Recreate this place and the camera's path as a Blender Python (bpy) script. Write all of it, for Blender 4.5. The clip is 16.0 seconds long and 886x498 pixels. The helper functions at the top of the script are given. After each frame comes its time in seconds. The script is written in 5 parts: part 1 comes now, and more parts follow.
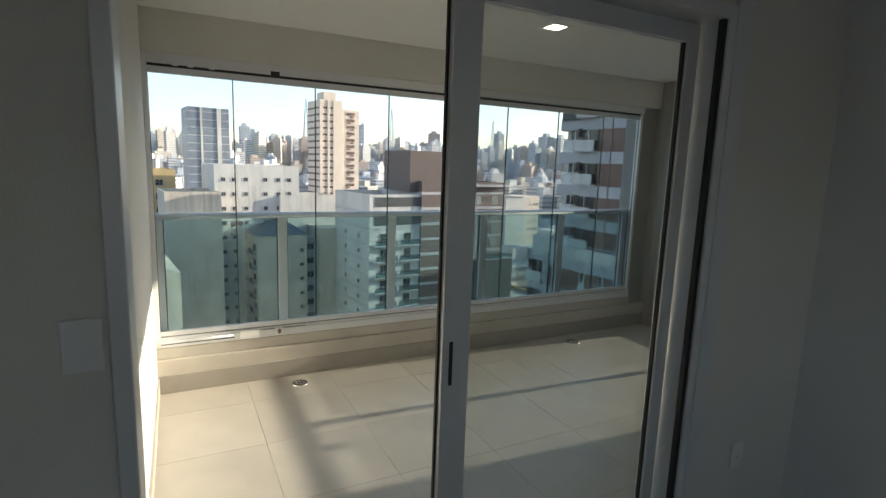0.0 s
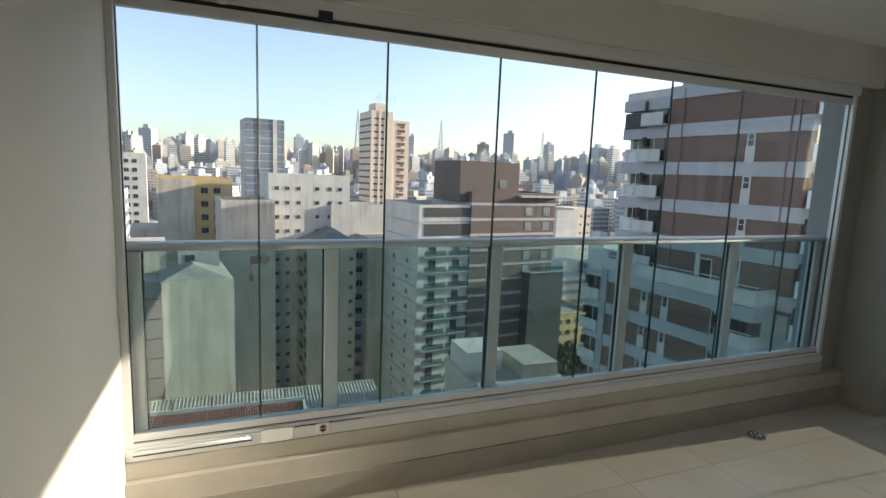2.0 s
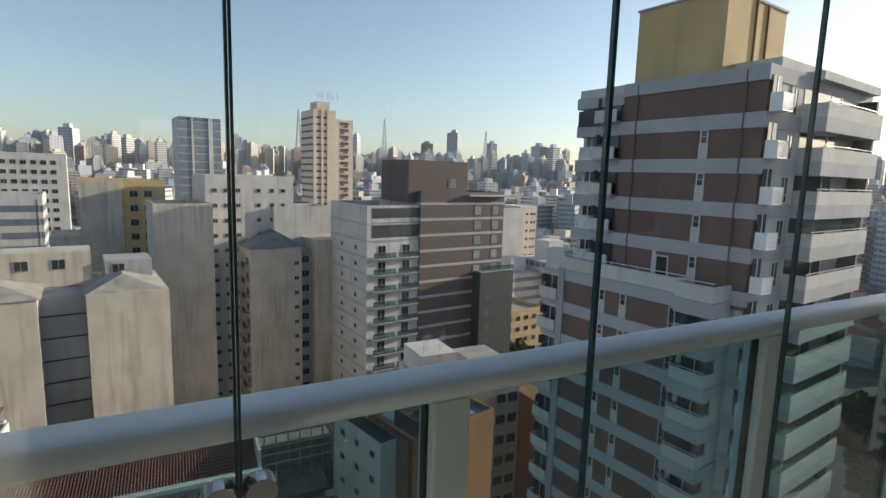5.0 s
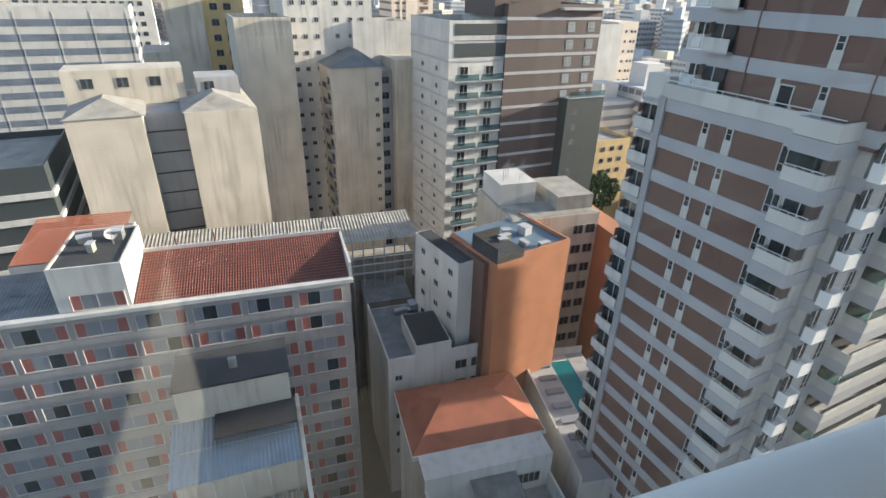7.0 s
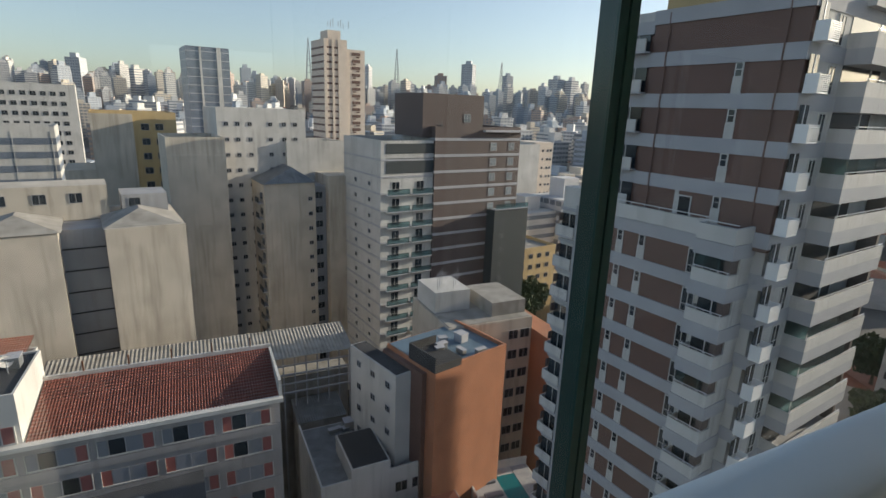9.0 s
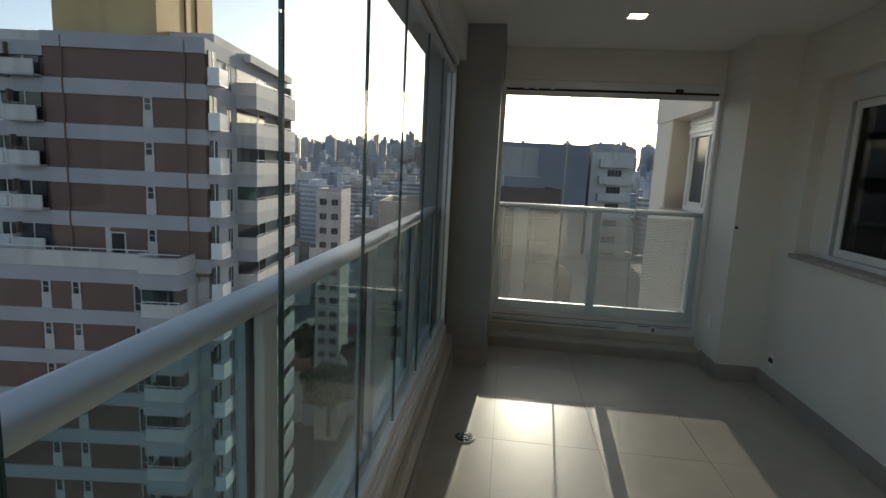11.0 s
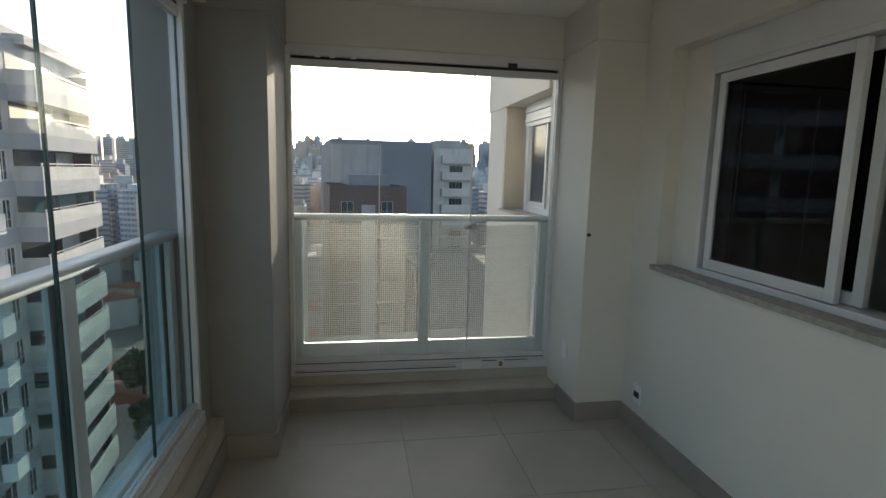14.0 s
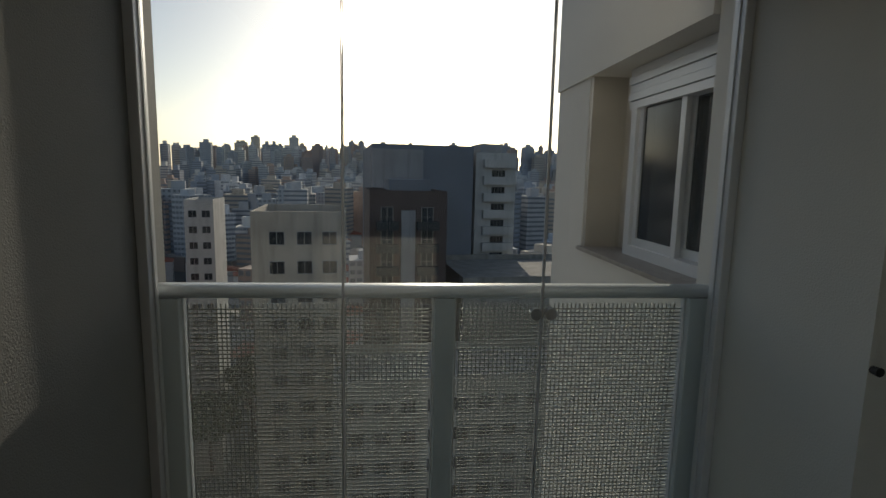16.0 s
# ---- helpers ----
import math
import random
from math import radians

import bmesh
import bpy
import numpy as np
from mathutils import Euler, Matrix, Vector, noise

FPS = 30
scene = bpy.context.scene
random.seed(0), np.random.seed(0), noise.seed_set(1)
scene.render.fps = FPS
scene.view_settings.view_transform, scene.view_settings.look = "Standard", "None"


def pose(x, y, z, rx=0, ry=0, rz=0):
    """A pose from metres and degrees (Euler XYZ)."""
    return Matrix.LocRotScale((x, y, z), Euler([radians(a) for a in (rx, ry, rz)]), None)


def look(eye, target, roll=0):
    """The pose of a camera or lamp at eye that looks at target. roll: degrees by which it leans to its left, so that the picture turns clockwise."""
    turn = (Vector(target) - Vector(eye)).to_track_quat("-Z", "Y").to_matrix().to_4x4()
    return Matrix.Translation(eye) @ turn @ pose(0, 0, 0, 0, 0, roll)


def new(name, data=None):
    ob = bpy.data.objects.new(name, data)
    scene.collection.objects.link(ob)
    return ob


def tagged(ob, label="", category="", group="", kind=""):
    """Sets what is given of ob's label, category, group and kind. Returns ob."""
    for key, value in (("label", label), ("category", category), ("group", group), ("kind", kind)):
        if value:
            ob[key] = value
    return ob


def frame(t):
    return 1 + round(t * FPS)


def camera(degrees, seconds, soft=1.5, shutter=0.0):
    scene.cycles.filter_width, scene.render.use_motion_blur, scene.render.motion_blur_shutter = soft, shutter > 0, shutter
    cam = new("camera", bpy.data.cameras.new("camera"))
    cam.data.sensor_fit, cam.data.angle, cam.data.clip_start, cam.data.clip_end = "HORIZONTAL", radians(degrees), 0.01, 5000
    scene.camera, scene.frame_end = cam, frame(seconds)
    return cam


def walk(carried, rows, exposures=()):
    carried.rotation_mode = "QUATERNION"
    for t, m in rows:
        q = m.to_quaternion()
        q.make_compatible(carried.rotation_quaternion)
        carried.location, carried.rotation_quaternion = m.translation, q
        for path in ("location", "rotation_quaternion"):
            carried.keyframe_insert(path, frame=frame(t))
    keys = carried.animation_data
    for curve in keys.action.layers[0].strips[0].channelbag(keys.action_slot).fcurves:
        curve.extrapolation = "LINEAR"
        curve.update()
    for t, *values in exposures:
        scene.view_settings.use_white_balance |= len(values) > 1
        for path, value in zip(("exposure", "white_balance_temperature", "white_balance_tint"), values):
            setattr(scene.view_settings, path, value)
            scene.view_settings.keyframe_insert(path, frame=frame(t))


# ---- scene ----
cam = camera(80.8, 16.0, soft=1.4)
PATH = [
    (0, look((0.170, -4.029, 1.651), (1.074, -2.273, 1.336), 2.00)),
    (0.5, look((0.209, -3.572, 1.606), (1.055, -1.783, 1.314), 1.70)),
    (1, look((0.305, -3.149, 1.572), (1.078, -1.326, 1.291), 2.00)),
    (1.5, look((0.393, -2.773, 1.573), (1.147, -0.941, 1.298), 1.70)),
    (2, look((0.450, -2.449, 1.593), (1.192, -0.613, 1.310), 2.30)),
    (2.5, look((0.515, -2.158, 1.576), (1.229, -0.311, 1.299), 2.20)),
    (3, look((0.535, -1.893, 1.533), (1.268, -0.052, 1.256), 1.40)),
    (3.5, look((0.577, -1.504, 1.544), (1.404, 0.293, 1.256), 1.30)),
    (3.7, look((0.566, -1.385, 1.531), (1.501, 0.361, 1.255), 1.64)),
    (5.8, look((0.400, -0.300, 1.600), (1.310, 1.458, 1.318), 2.02)),
    (6, look((0.370, -0.235, 1.600), (1.199, 1.554, 1.261), 1.56)),
    (6.5, look((0.335, -0.070, 1.580), (1.030, 1.710, 0.992), 1.03)),
    (7, look((0.335, -0.055, 1.565), (0.937, 1.620, 0.652), 1.62)),
    (7.5, look((0.335, -0.055, 1.565), (0.864, 1.569, 0.525), 0.93)),
    (8, look((0.340, -0.055, 1.565), (0.863, 1.694, 0.748), 0.16)),
    (8.2, look((0.350, -0.070, 1.570), (0.887, 1.737, 0.902), 0.19)),
    (10.5, look((0.664, -0.317, 1.576), (2.486, 0.453, 1.249), 2.80)),
    (11, look((0.750, -0.432, 1.531), (2.718, -0.202, 1.225), 2.80)),
    (11.5, look((0.792, -0.475, 1.524), (2.771, -0.605, 1.227), 1.00)),
    (12, look((0.831, -0.515, 1.513), (2.792, -0.807, 1.219), 0.50)),
    (12.5, look((0.952, -0.549, 1.508), (2.913, -0.848, 1.214), 0.40)),
    (13, look((1.208, -0.603, 1.527), (3.161, -0.939, 1.227), 0.80)),
    (13.5, look((1.535, -0.666, 1.517), (3.487, -1.012, 1.221), 1.10)),
    (14, look((1.955, -0.766, 1.553), (3.910, -1.100, 1.260), 1.40)),
    (14.5, look((2.426, -0.834, 1.584), (4.390, -1.129, 1.313), 1.50)),
    (15, look((2.908, -0.900, 1.600), (4.874, -1.172, 1.325), 1.00)),
    (15.5, look((3.430, -1.010, 1.540), (5.395, -1.215, 1.325), 1.30)),
    (16, look((3.867, -1.089, 1.612), (5.838, -1.264, 1.332), 1.20)),
]
walk(cam, PATH, exposures=[(0, 1.4), (1, 1.3), (2, 1.1), (3, 0.6), (3.7, 0.4), (6, 0.4), (6.6, 0.95), (7.5, 1.45), (8.2, 0.85), (10.5, 0.15), (11.3, 0.4), (12, 0.85), (13, 1.0), (14.5, 0.65), (15, 0.1), (15.5, -0.2), (16, -0.75)])

# world and sun
SUN_AZ, SUN_EL = 94.0, 14.6
world = bpy.data.worlds.new("world")
scene.world = world
world.use_nodes = True
wn = world.node_tree
sky = wn.nodes.new("ShaderNodeTexSky")
sky.sky_type = "NISHITA"
sky.sun_disc = False
sky.sun_elevation, sky.sun_rotation = radians(SUN_EL), radians(SUN_AZ)
sky.air_density, sky.dust_density, sky.ozone_density = 1.0, 2.4, 1.6
sky.altitude = 760
hs = wn.nodes.new("ShaderNodeHueSaturation")
hs.inputs["Saturation"].default_value, hs.inputs["Value"].default_value = 0.8, 1.08
wn.links.new(sky.outputs[0], hs.inputs["Color"])
wn.links.new(hs.outputs[0], wn.nodes["Background"].inputs[0])
wn.nodes["Background"].inputs[1].default_value = 0.15
sun_data = bpy.data.lights.new("sun", "SUN")
sun_data.energy, sun_data.angle, sun_data.color = 5.0, radians(0.5), (1.0, 0.86, 0.68)
sun = new("sun", sun_data)
sd = Vector((math.sin(radians(SUN_AZ)) * math.cos(radians(SUN_EL)), math.cos(radians(SUN_AZ)) * math.cos(radians(SUN_EL)), math.sin(radians(SUN_EL))))
sun.matrix_world = look(sd * 60, (0, 0, 0))


# added fill for the dark room, set in an assumed, unseen back wall opening
back = new("room_fill_light", bpy.data.lights.new("room_fill_light", "AREA"))
back.data.shape, back.data.size, back.data.size_y, back.data.energy, back.data.color = "RECTANGLE", 1.6, 1.3, 0.45, (0.78, 0.9, 1.0)
back.matrix_world = look((1.0, -7.28, 1.55), (1.0, -3.0, 1.3))


# materials
def mat(name, col, rough=0.7, metal=0.0, var=0.12, scale=4.0, bump=0.1, fine=60.0, stain=0.0, rand=0.0, emit=0.0, obj=True, spec=0.5):
    m = bpy.data.materials.new(name)
    m.use_nodes = True
    n, l = m.node_tree.nodes, m.node_tree.links
    b = n["Principled BSDF"]
    b.inputs["Roughness"].default_value = rough
    b.inputs["Metallic"].default_value = metal
    b.inputs["Specular IOR Level"].default_value = spec
    co = n.new("ShaderNodeTexCoord")
    big, small = n.new("ShaderNodeTexNoise"), n.new("ShaderNodeTexNoise")
    big.inputs["Scale"].default_value, small.inputs["Scale"].default_value = scale, fine
    big.inputs["Detail"].default_value = 5
    for t in (big, small):
        l.new(co.outputs["Object"], t.inputs["Vector"])
    ramp = n.new("ShaderNodeMapRange")
    ramp.inputs["From Min"].default_value, ramp.inputs["From Max"].default_value = 0.3, 0.7
    ramp.inputs["To Min"].default_value, ramp.inputs["To Max"].default_value = 1 - var, 1 + var * 0.5
    l.new(big.outputs["Fac"], ramp.inputs["Value"])
    mix = n.new("ShaderNodeMix")
    mix.data_type, mix.blend_type = "RGBA", "MULTIPLY"
    mix.inputs["Factor"].default_value = 1.0
    mix.inputs["A"].default_value = (*col, 1)
    l.new(ramp.outputs["Result"], mix.inputs["B"])
    out = mix.outputs["Result"]
    if stain:
        st = n.new("ShaderNodeTexNoise")
        mp = n.new("ShaderNodeMapping")
        mp.inputs["Scale"].default_value = (1.0, 1.0, 0.08)
        l.new(co.outputs["Object"], mp.inputs["Vector"])
        l.new(mp.outputs[0], st.inputs["Vector"])
        st.inputs["Scale"].default_value = 1.3
        st.inputs["Detail"].default_value = 6
        r2 = n.new("ShaderNodeMapRange")
        r2.inputs["From Min"].default_value, r2.inputs["From Max"].default_value = 0.5, 0.72
        r2.inputs["To Min"].default_value, r2.inputs["To Max"].default_value = 0.0, stain
        l.new(st.outputs["Fac"], r2.inputs["Value"])
        m2 = n.new("ShaderNodeMix")
        m2.data_type = "RGBA"
        m2.inputs["B"].default_value = (col[0] * 0.35, col[1] * 0.33, col[2] * 0.3, 1)
        l.new(r2.outputs["Result"], m2.inputs["Factor"])
        l.new(out, m2.inputs["A"])
        out = m2.outputs["Result"]
    if rand:
        oi = n.new("ShaderNodeObjectInfo")
        r3 = n.new("ShaderNodeMapRange")
        r3.inputs["To Min"].default_value, r3.inputs["To Max"].default_value = 1 - rand, 1 + rand * 0.4
        l.new(oi.outputs["Random"], r3.inputs["Value"])
        m3 = n.new("ShaderNodeMix")
        m3.data_type, m3.blend_type = "RGBA", "MULTIPLY"
        m3.inputs["Factor"].default_value = 1.0
        l.new(out, m3.inputs["A"])
        l.new(r3.outputs["Result"], m3.inputs["B"])
        out = m3.outputs["Result"]
    l.new(out, b.inputs["Base Color"])
    if bump:
        bp = n.new("ShaderNodeBump")
        bp.inputs["Strength"].default_value, bp.inputs["Distance"].default_value = bump, 0.004
        l.new(small.outputs["Fac"], bp.inputs["Height"])
        l.new(bp.outputs[0], b.inputs["Normal"])
    if emit:
        b.inputs["Emission Color"].default_value, b.inputs["Emission Strength"].default_value = (*col, 1), emit
    return m


def glass(name, tint, rough=0.0, ior=1.5, haze=0.0):
    m = bpy.data.materials.new(name)
    m.use_nodes = True
    n, l = m.node_tree.nodes, m.node_tree.links
    n.remove(n["Principled BSDF"])
    tr, gl, lw, mx = n.new("ShaderNodeBsdfTransparent"), n.new("ShaderNodeBsdfGlossy"), n.new("ShaderNodeLayerWeight"), n.new("ShaderNodeMixShader")
    tr.inputs[0].default_value, gl.inputs["Roughness"].default_value, lw.inputs[0].default_value = (*tint, 1), rough, 0.5
    pw, fr = n.new("ShaderNodeMath"), n.new("ShaderNodeMath")
    pw.operation, fr.operation = "POWER", "MULTIPLY_ADD"
    pw.inputs[1].default_value = 5.0
    fr.inputs[1].default_value, fr.inputs[2].default_value = 0.6, ((ior - 1) / (ior + 1)) ** 2
    l.new(lw.outputs["Facing"], pw.inputs[0]), l.new(pw.outputs[0], fr.inputs[0])
    l.new(fr.outputs[0], mx.inputs[0]), l.new(tr.outputs[0], mx.inputs[1]), l.new(gl.outputs[0], mx.inputs[2])
    out = mx.outputs[0]
    if haze:
        df, m2 = n.new("ShaderNodeBsdfTranslucent"), n.new("ShaderNodeMixShader")
        df.inputs[0].default_value, m2.inputs[0].default_value = (0.8, 0.83, 0.84, 1), haze
        l.new(out, m2.inputs[1]), l.new(df.outputs[0], m2.inputs[2])
        out = m2.outputs[0]
    l.new(out, n["Material Output"].inputs[0])
    return m


M = dict(
    paint=mat("wall_paint", (0.72, 0.70, 0.65), 0.75, var=0.05, scale=2, bump=0.25, fine=180),
    column=mat("column_paint", (0.31, 0.31, 0.30), 0.8, var=0.08, scale=2, bump=0.4, fine=220),
    ceil=mat("ceiling_paint", (0.80, 0.79, 0.76), 0.8, var=0.03, scale=1.5, bump=0.08, fine=100),
    room=mat("room_paint", (0.78, 0.79, 0.80), 0.8, var=0.05, scale=2, bump=0.2, fine=160),
    tile=mat("porcelain_tile", (0.46, 0.425, 0.37), 0.32, var=0.1, scale=3, bump=0.12, fine=120, rand=0.05, spec=0.45),
    grout=mat("grout", (0.22, 0.2, 0.18), 0.9, var=0.15, scale=20, bump=0.3),
    curb=mat("curb_porcelain", (0.5, 0.465, 0.41), 0.4, var=0.1, scale=4, bump=0.15, fine=90),
    alu=mat("white_aluminium", (0.72, 0.73, 0.75), 0.38, 0.25, var=0.04, scale=6, bump=0.03),
    rail=mat("anodised_rail", (0.66, 0.72, 0.76), 0.5, 0.15, var=0.04, scale=8, bump=0.03),
    dark=mat("dark_gasket", (0.02, 0.02, 0.022), 0.6, var=0.1, bump=0.05),
    edge=mat("glass_edge", (0.03, 0.08, 0.08), 0.2, var=0.1, bump=0.0),
    chrome=mat("chrome", (0.7, 0.7, 0.7), 0.2, 1.0, var=0.05, bump=0.02),
    stone=mat("sill_stone", (0.36, 0.33, 0.3), 0.45, var=0.3, scale=30, bump=0.2, fine=140),
    plastic=mat("white_plastic", (0.8, 0.8, 0.8), 0.35, var=0.02, bump=0.02),
    lampglow=mat("lamp_diffuser", (1.0, 0.83, 0.6), 0.5, var=0.0, bump=0, emit=9.0),
    pane=glass("clear_pane", (0.945, 0.965, 0.965)),
    guard=glass("guard_laminate", (0.68, 0.81, 0.81), haze=0.003),
    screen=glass("screen_pane", (0.93, 0.95, 0.95), haze=0.012),
    dot=mat("white_screen_print", (0.5, 0.5, 0.48), 0.5, var=0.05, bump=0.0),
    doorglass=glass("door_pane", (0.86, 0.88, 0.88)),
    winglass=glass("window_pane", (0.3, 0.31, 0.32)),
    # city
    white=mat("painted_render_white", (0.55, 0.535, 0.51), 0.85, var=0.15, scale=0.3, bump=0.3, fine=6, stain=0.35),
    cream=mat("painted_render_cream", (0.54, 0.485, 0.41), 0.88, var=0.2, scale=0.25, bump=0.3, fine=6, stain=0.45),
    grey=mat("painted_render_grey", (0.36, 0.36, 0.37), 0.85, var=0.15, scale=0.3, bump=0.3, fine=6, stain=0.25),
    palewall=mat("pale_pinkish_render", (0.35, 0.325, 0.32), 0.85, var=0.15, scale=0.3, bump=0.3, fine=6, stain=0.3),
    slate=mat("slate_grey_render", (0.21, 0.225, 0.26), 0.8, var=0.15, scale=0.2, bump=0.2, fine=6),
    slab=mat("grey_band_render", (0.40, 0.40, 0.42), 0.85, var=0.12, scale=0.4, bump=0.2, fine=6),
    brown=mat("brown_tile_cladding", (0.15, 0.085, 0.068), 0.6, var=0.15, scale=0.6, bump=0.2, fine=12),
    dbrown=mat("dark_brown_render", (0.115, 0.085, 0.078), 0.75, var=0.15, scale=0.5, bump=0.2, fine=8),
    black=mat("black_cladding", (0.04, 0.05, 0.055), 0.6, var=0.2, scale=0.5, bump=0.2, fine=8),
    orange=mat("orange_brick_tile", (0.40, 0.17, 0.09), 0.8, var=0.18, scale=0.5, bump=0.3, fine=10, stain=0.15),
    yellow=mat("ochre_render", (0.55, 0.40, 0.2), 0.85, var=0.15, scale=0.4, bump=0.2, fine=8, stain=0.2),
    pink=mat("pale_pink_render", (0.66, 0.56, 0.47), 0.85, var=0.1, scale=0.3, bump=0.2, fine=8),
    blue=mat("blue_grey_glazing", (0.16, 0.19, 0.24), 0.45, var=0.3, scale=0.4, bump=0.1, fine=8),
    rtile=mat("clay_roof_tile", (0.19, 0.062, 0.045), 0.85, var=0.35, scale=0.8, bump=0.5, fine=9),
    rtile2=mat("orange_roof_tile", (0.33, 0.11, 0.065), 0.85, var=0.25, scale=0.8, bump=0.5, fine=9),
    metal=mat("corrugated_metal", (0.20, 0.21, 0.22), 0.6, 0.2, var=0.35, scale=0.7, bump=0.2, fine=8, stain=0.4),
    bluemetal=mat("blue_grey_metal_roof", (0.16, 0.23, 0.29), 0.5, 0.3, var=0.2, scale=0.8, bump=0.2, fine=8),
    asph=mat("bitumen_roof", (0.045, 0.045, 0.048), 0.85, var=0.4, scale=0.7, bump=0.4, fine=10, stain=0.2),
    concrete=mat("weathered_concrete", (0.33, 0.31, 0.28), 0.9, var=0.3, scale=0.6, bump=0.4, fine=8, stain=0.5),
    wglass=mat("dark_window_glass", (0.035, 0.045, 0.055), 0.12, var=0.3, scale=1.5, bump=0.0, rand=0.5),
    wpale=mat("curtained_glass", (0.28, 0.32, 0.34), 0.25, var=0.3, scale=1.5, bump=0.0, rand=0.4),
    shutter=mat("grey_shutter", (0.23, 0.24, 0.27), 0.6, var=0.1, scale=3, bump=0.1, rand=0.2),
    redp=mat("dusky_red_panel", (0.30, 0.10, 0.09), 0.7, var=0.15, scale=2, bump=0.1),
    balc=glass("balcony_glass", (0.55, 0.7, 0.72), haze=0.12),
    pool=mat("pool_water", (0.02, 0.18, 0.21), 0.1, var=0.15, scale=1, bump=0.3, fine=3),
    leaf=mat("foliage", (0.05, 0.085, 0.025), 0.8, var=0.5, scale=1.2, bump=0.2, fine=4, rand=0.3),
    trunk=mat("bark", (0.10, 0.07, 0.05), 0.9, var=0.3, scale=3, bump=0.4),
    ground=mat("city_ground", (0.12, 0.115, 0.105), 0.95, var=0.5, scale=0.02, bump=0.2, fine=0.3),
    rust=mat("rusty_steel", (0.20, 0.09, 0.05), 0.8, 0.2, var=0.3, scale=3, bump=0.3),
)


# mesh helpers
def box(bm, x0, y0, z0, x1, y1, z1, mi=0):
    vs = [bm.verts.new(p) for p in ((x0, y0, z0), (x1, y0, z0), (x1, y1, z0), (x0, y1, z0), (x0, y0, z1), (x1, y0, z1), (x1, y1, z1), (x0, y1, z1))]
    fs = [bm.faces.new([vs[i] for i in f]) for f in ((0, 3, 2, 1), (4, 5, 6, 7), (0, 1, 5, 4), (1, 2, 6, 5), (2, 3, 7, 6), (3, 0, 4, 7))]
    for f in fs:
        f.material_index = mi
    return fs


def mesh_of(bm, name, mats, smooth=False):
    me = bpy.data.meshes.new(name)
    bm.to_mesh(me)
    bm.free()
    for m in mats if isinstance(mats, (list, tuple)) else [mats]:
        me.materials.append(m)
    if smooth:
        for p in me.polygons:
            p.use_smooth = True
    return me


def part(name, bm, mats, parent=None, label="", at=None, kind="", smooth=False):
    ob = new(name, mesh_of(bm, name, mats, smooth))
    if parent:
        ob.parent = parent
    if at is not None:
        ob.matrix_basis = at
    return tagged(ob, label, kind=kind)


def boxes(name, rows, mats, parent=None, label="", bevel=0.0, kind=""):
    bm = bmesh.new()
    for r in rows:
        box(bm, *r)
    if bevel:
        bmesh.ops.bevel(bm, geom=bm.edges[:], offset=bevel, segments=2, affect="EDGES", profile=0.5, clamp_overlap=True)
    return part(name, bm, mats, parent, label, kind=kind)


def structure(name, rows, mats, label, bevel=0.0):
    return tagged(boxes(name, rows, mats, bevel=bevel), label, kind="structure")


def thing(name, label, category, m=None, group=""):
    e = new(name)
    e.empty_display_size = 0.2
    if m is not None:
        e.matrix_world = m
    return tagged(e, label, category, group)


def put(name, me, parent, m, label=""):
    ob = new(name, me)
    ob.parent = parent
    ob.matrix_basis = m
    return tagged(ob, label)


def disc(bm, c, r, h, n=24, r2=None):
    bmesh.ops.create_cone(bm, cap_ends=True, segments=n, radius1=r, radius2=r if r2 is None else r2, depth=h, matrix=Matrix.Translation(c))


# the balcony: x along the long glass front, y outwards, z up
GX, CX, EX, D = 4.51, 4.715, 5.45, -2.46
C0, GB, GT, CH = 0.32, 0.43, 2.19, 2.577
COLY, RCX, RCY = -0.34, 4.905, -2.15
LOW = 0.15
DX0, DX1, DH = 0.07, 1.91, 2.19
DY, RX = -2.6, 2.46
WX0, WX1, WZ0, WZ1 = 2.98, 4.42, 1.06, 2.12

structure("floor_bed", [(-0.2, -2.75, -0.25, 5.7, 0.22, -0.012)], M["grout"], "grey grouted bed under the balcony tiles")
structure("floor_room", [(-1.6, -7.2, -0.25, 4.6, -2.75, -0.002)], M["tile"], "beige tiled floor of the dark room behind the sliding door")
structure("wall_west", [(-0.2, -2.6, 0, 0, 0.22, 2.9)], M["paint"], "off-white painted side wall of the balcony")
structure("wall_inner", [
    (-0.2, -2.75, 0, DX0 - 0.04, DY, 2.9), (DX0 - 0.04, -2.75, DH + 0.05, DX1 + 0.04, DY, 2.9), (DX1 + 0.04, -2.75, 0, RX, DY, 2.9), (RX, -2.75, 0, WX0, D, 2.9),
    (WX0, -2.75, 0, WX1 + 0.22, D, WZ0 - 0.03), (WX0, -2.75, WZ1 + 0.12, WX1 + 0.22, D, 2.9), (WX1 + 0.22, -2.75, 0, EX + 0.15, D, 2.9),
], M["paint"], "off-white painted wall between the balcony and the rooms")
structure("wall_column_corner", [(CX, COLY, 0, EX + 0.15, 0.2, 2.3), (GX, -0.02, 0, CX, 0.2, 2.315), (CX - 0.012, COLY - 0.012, 2.3, EX + 0.15, 0.2, 2.9)], M["column"], "grey painted corner column with a shallow band at its head")
structure("wall_pier", [(RCX, D, 0, EX + 0.15, RCY, 2.33), (RCX - 0.012, D, 2.33, EX + 0.15, RCY + 0.012, 2.9)], M["paint"], "off-white painted pier beside the end window with a shallow band at its head")
structure("beam_front", [(0, -0.075, 2.315, CX - 0.012, 0.2, 2.9)], M["paint"], "off-white beam over the long glass front")
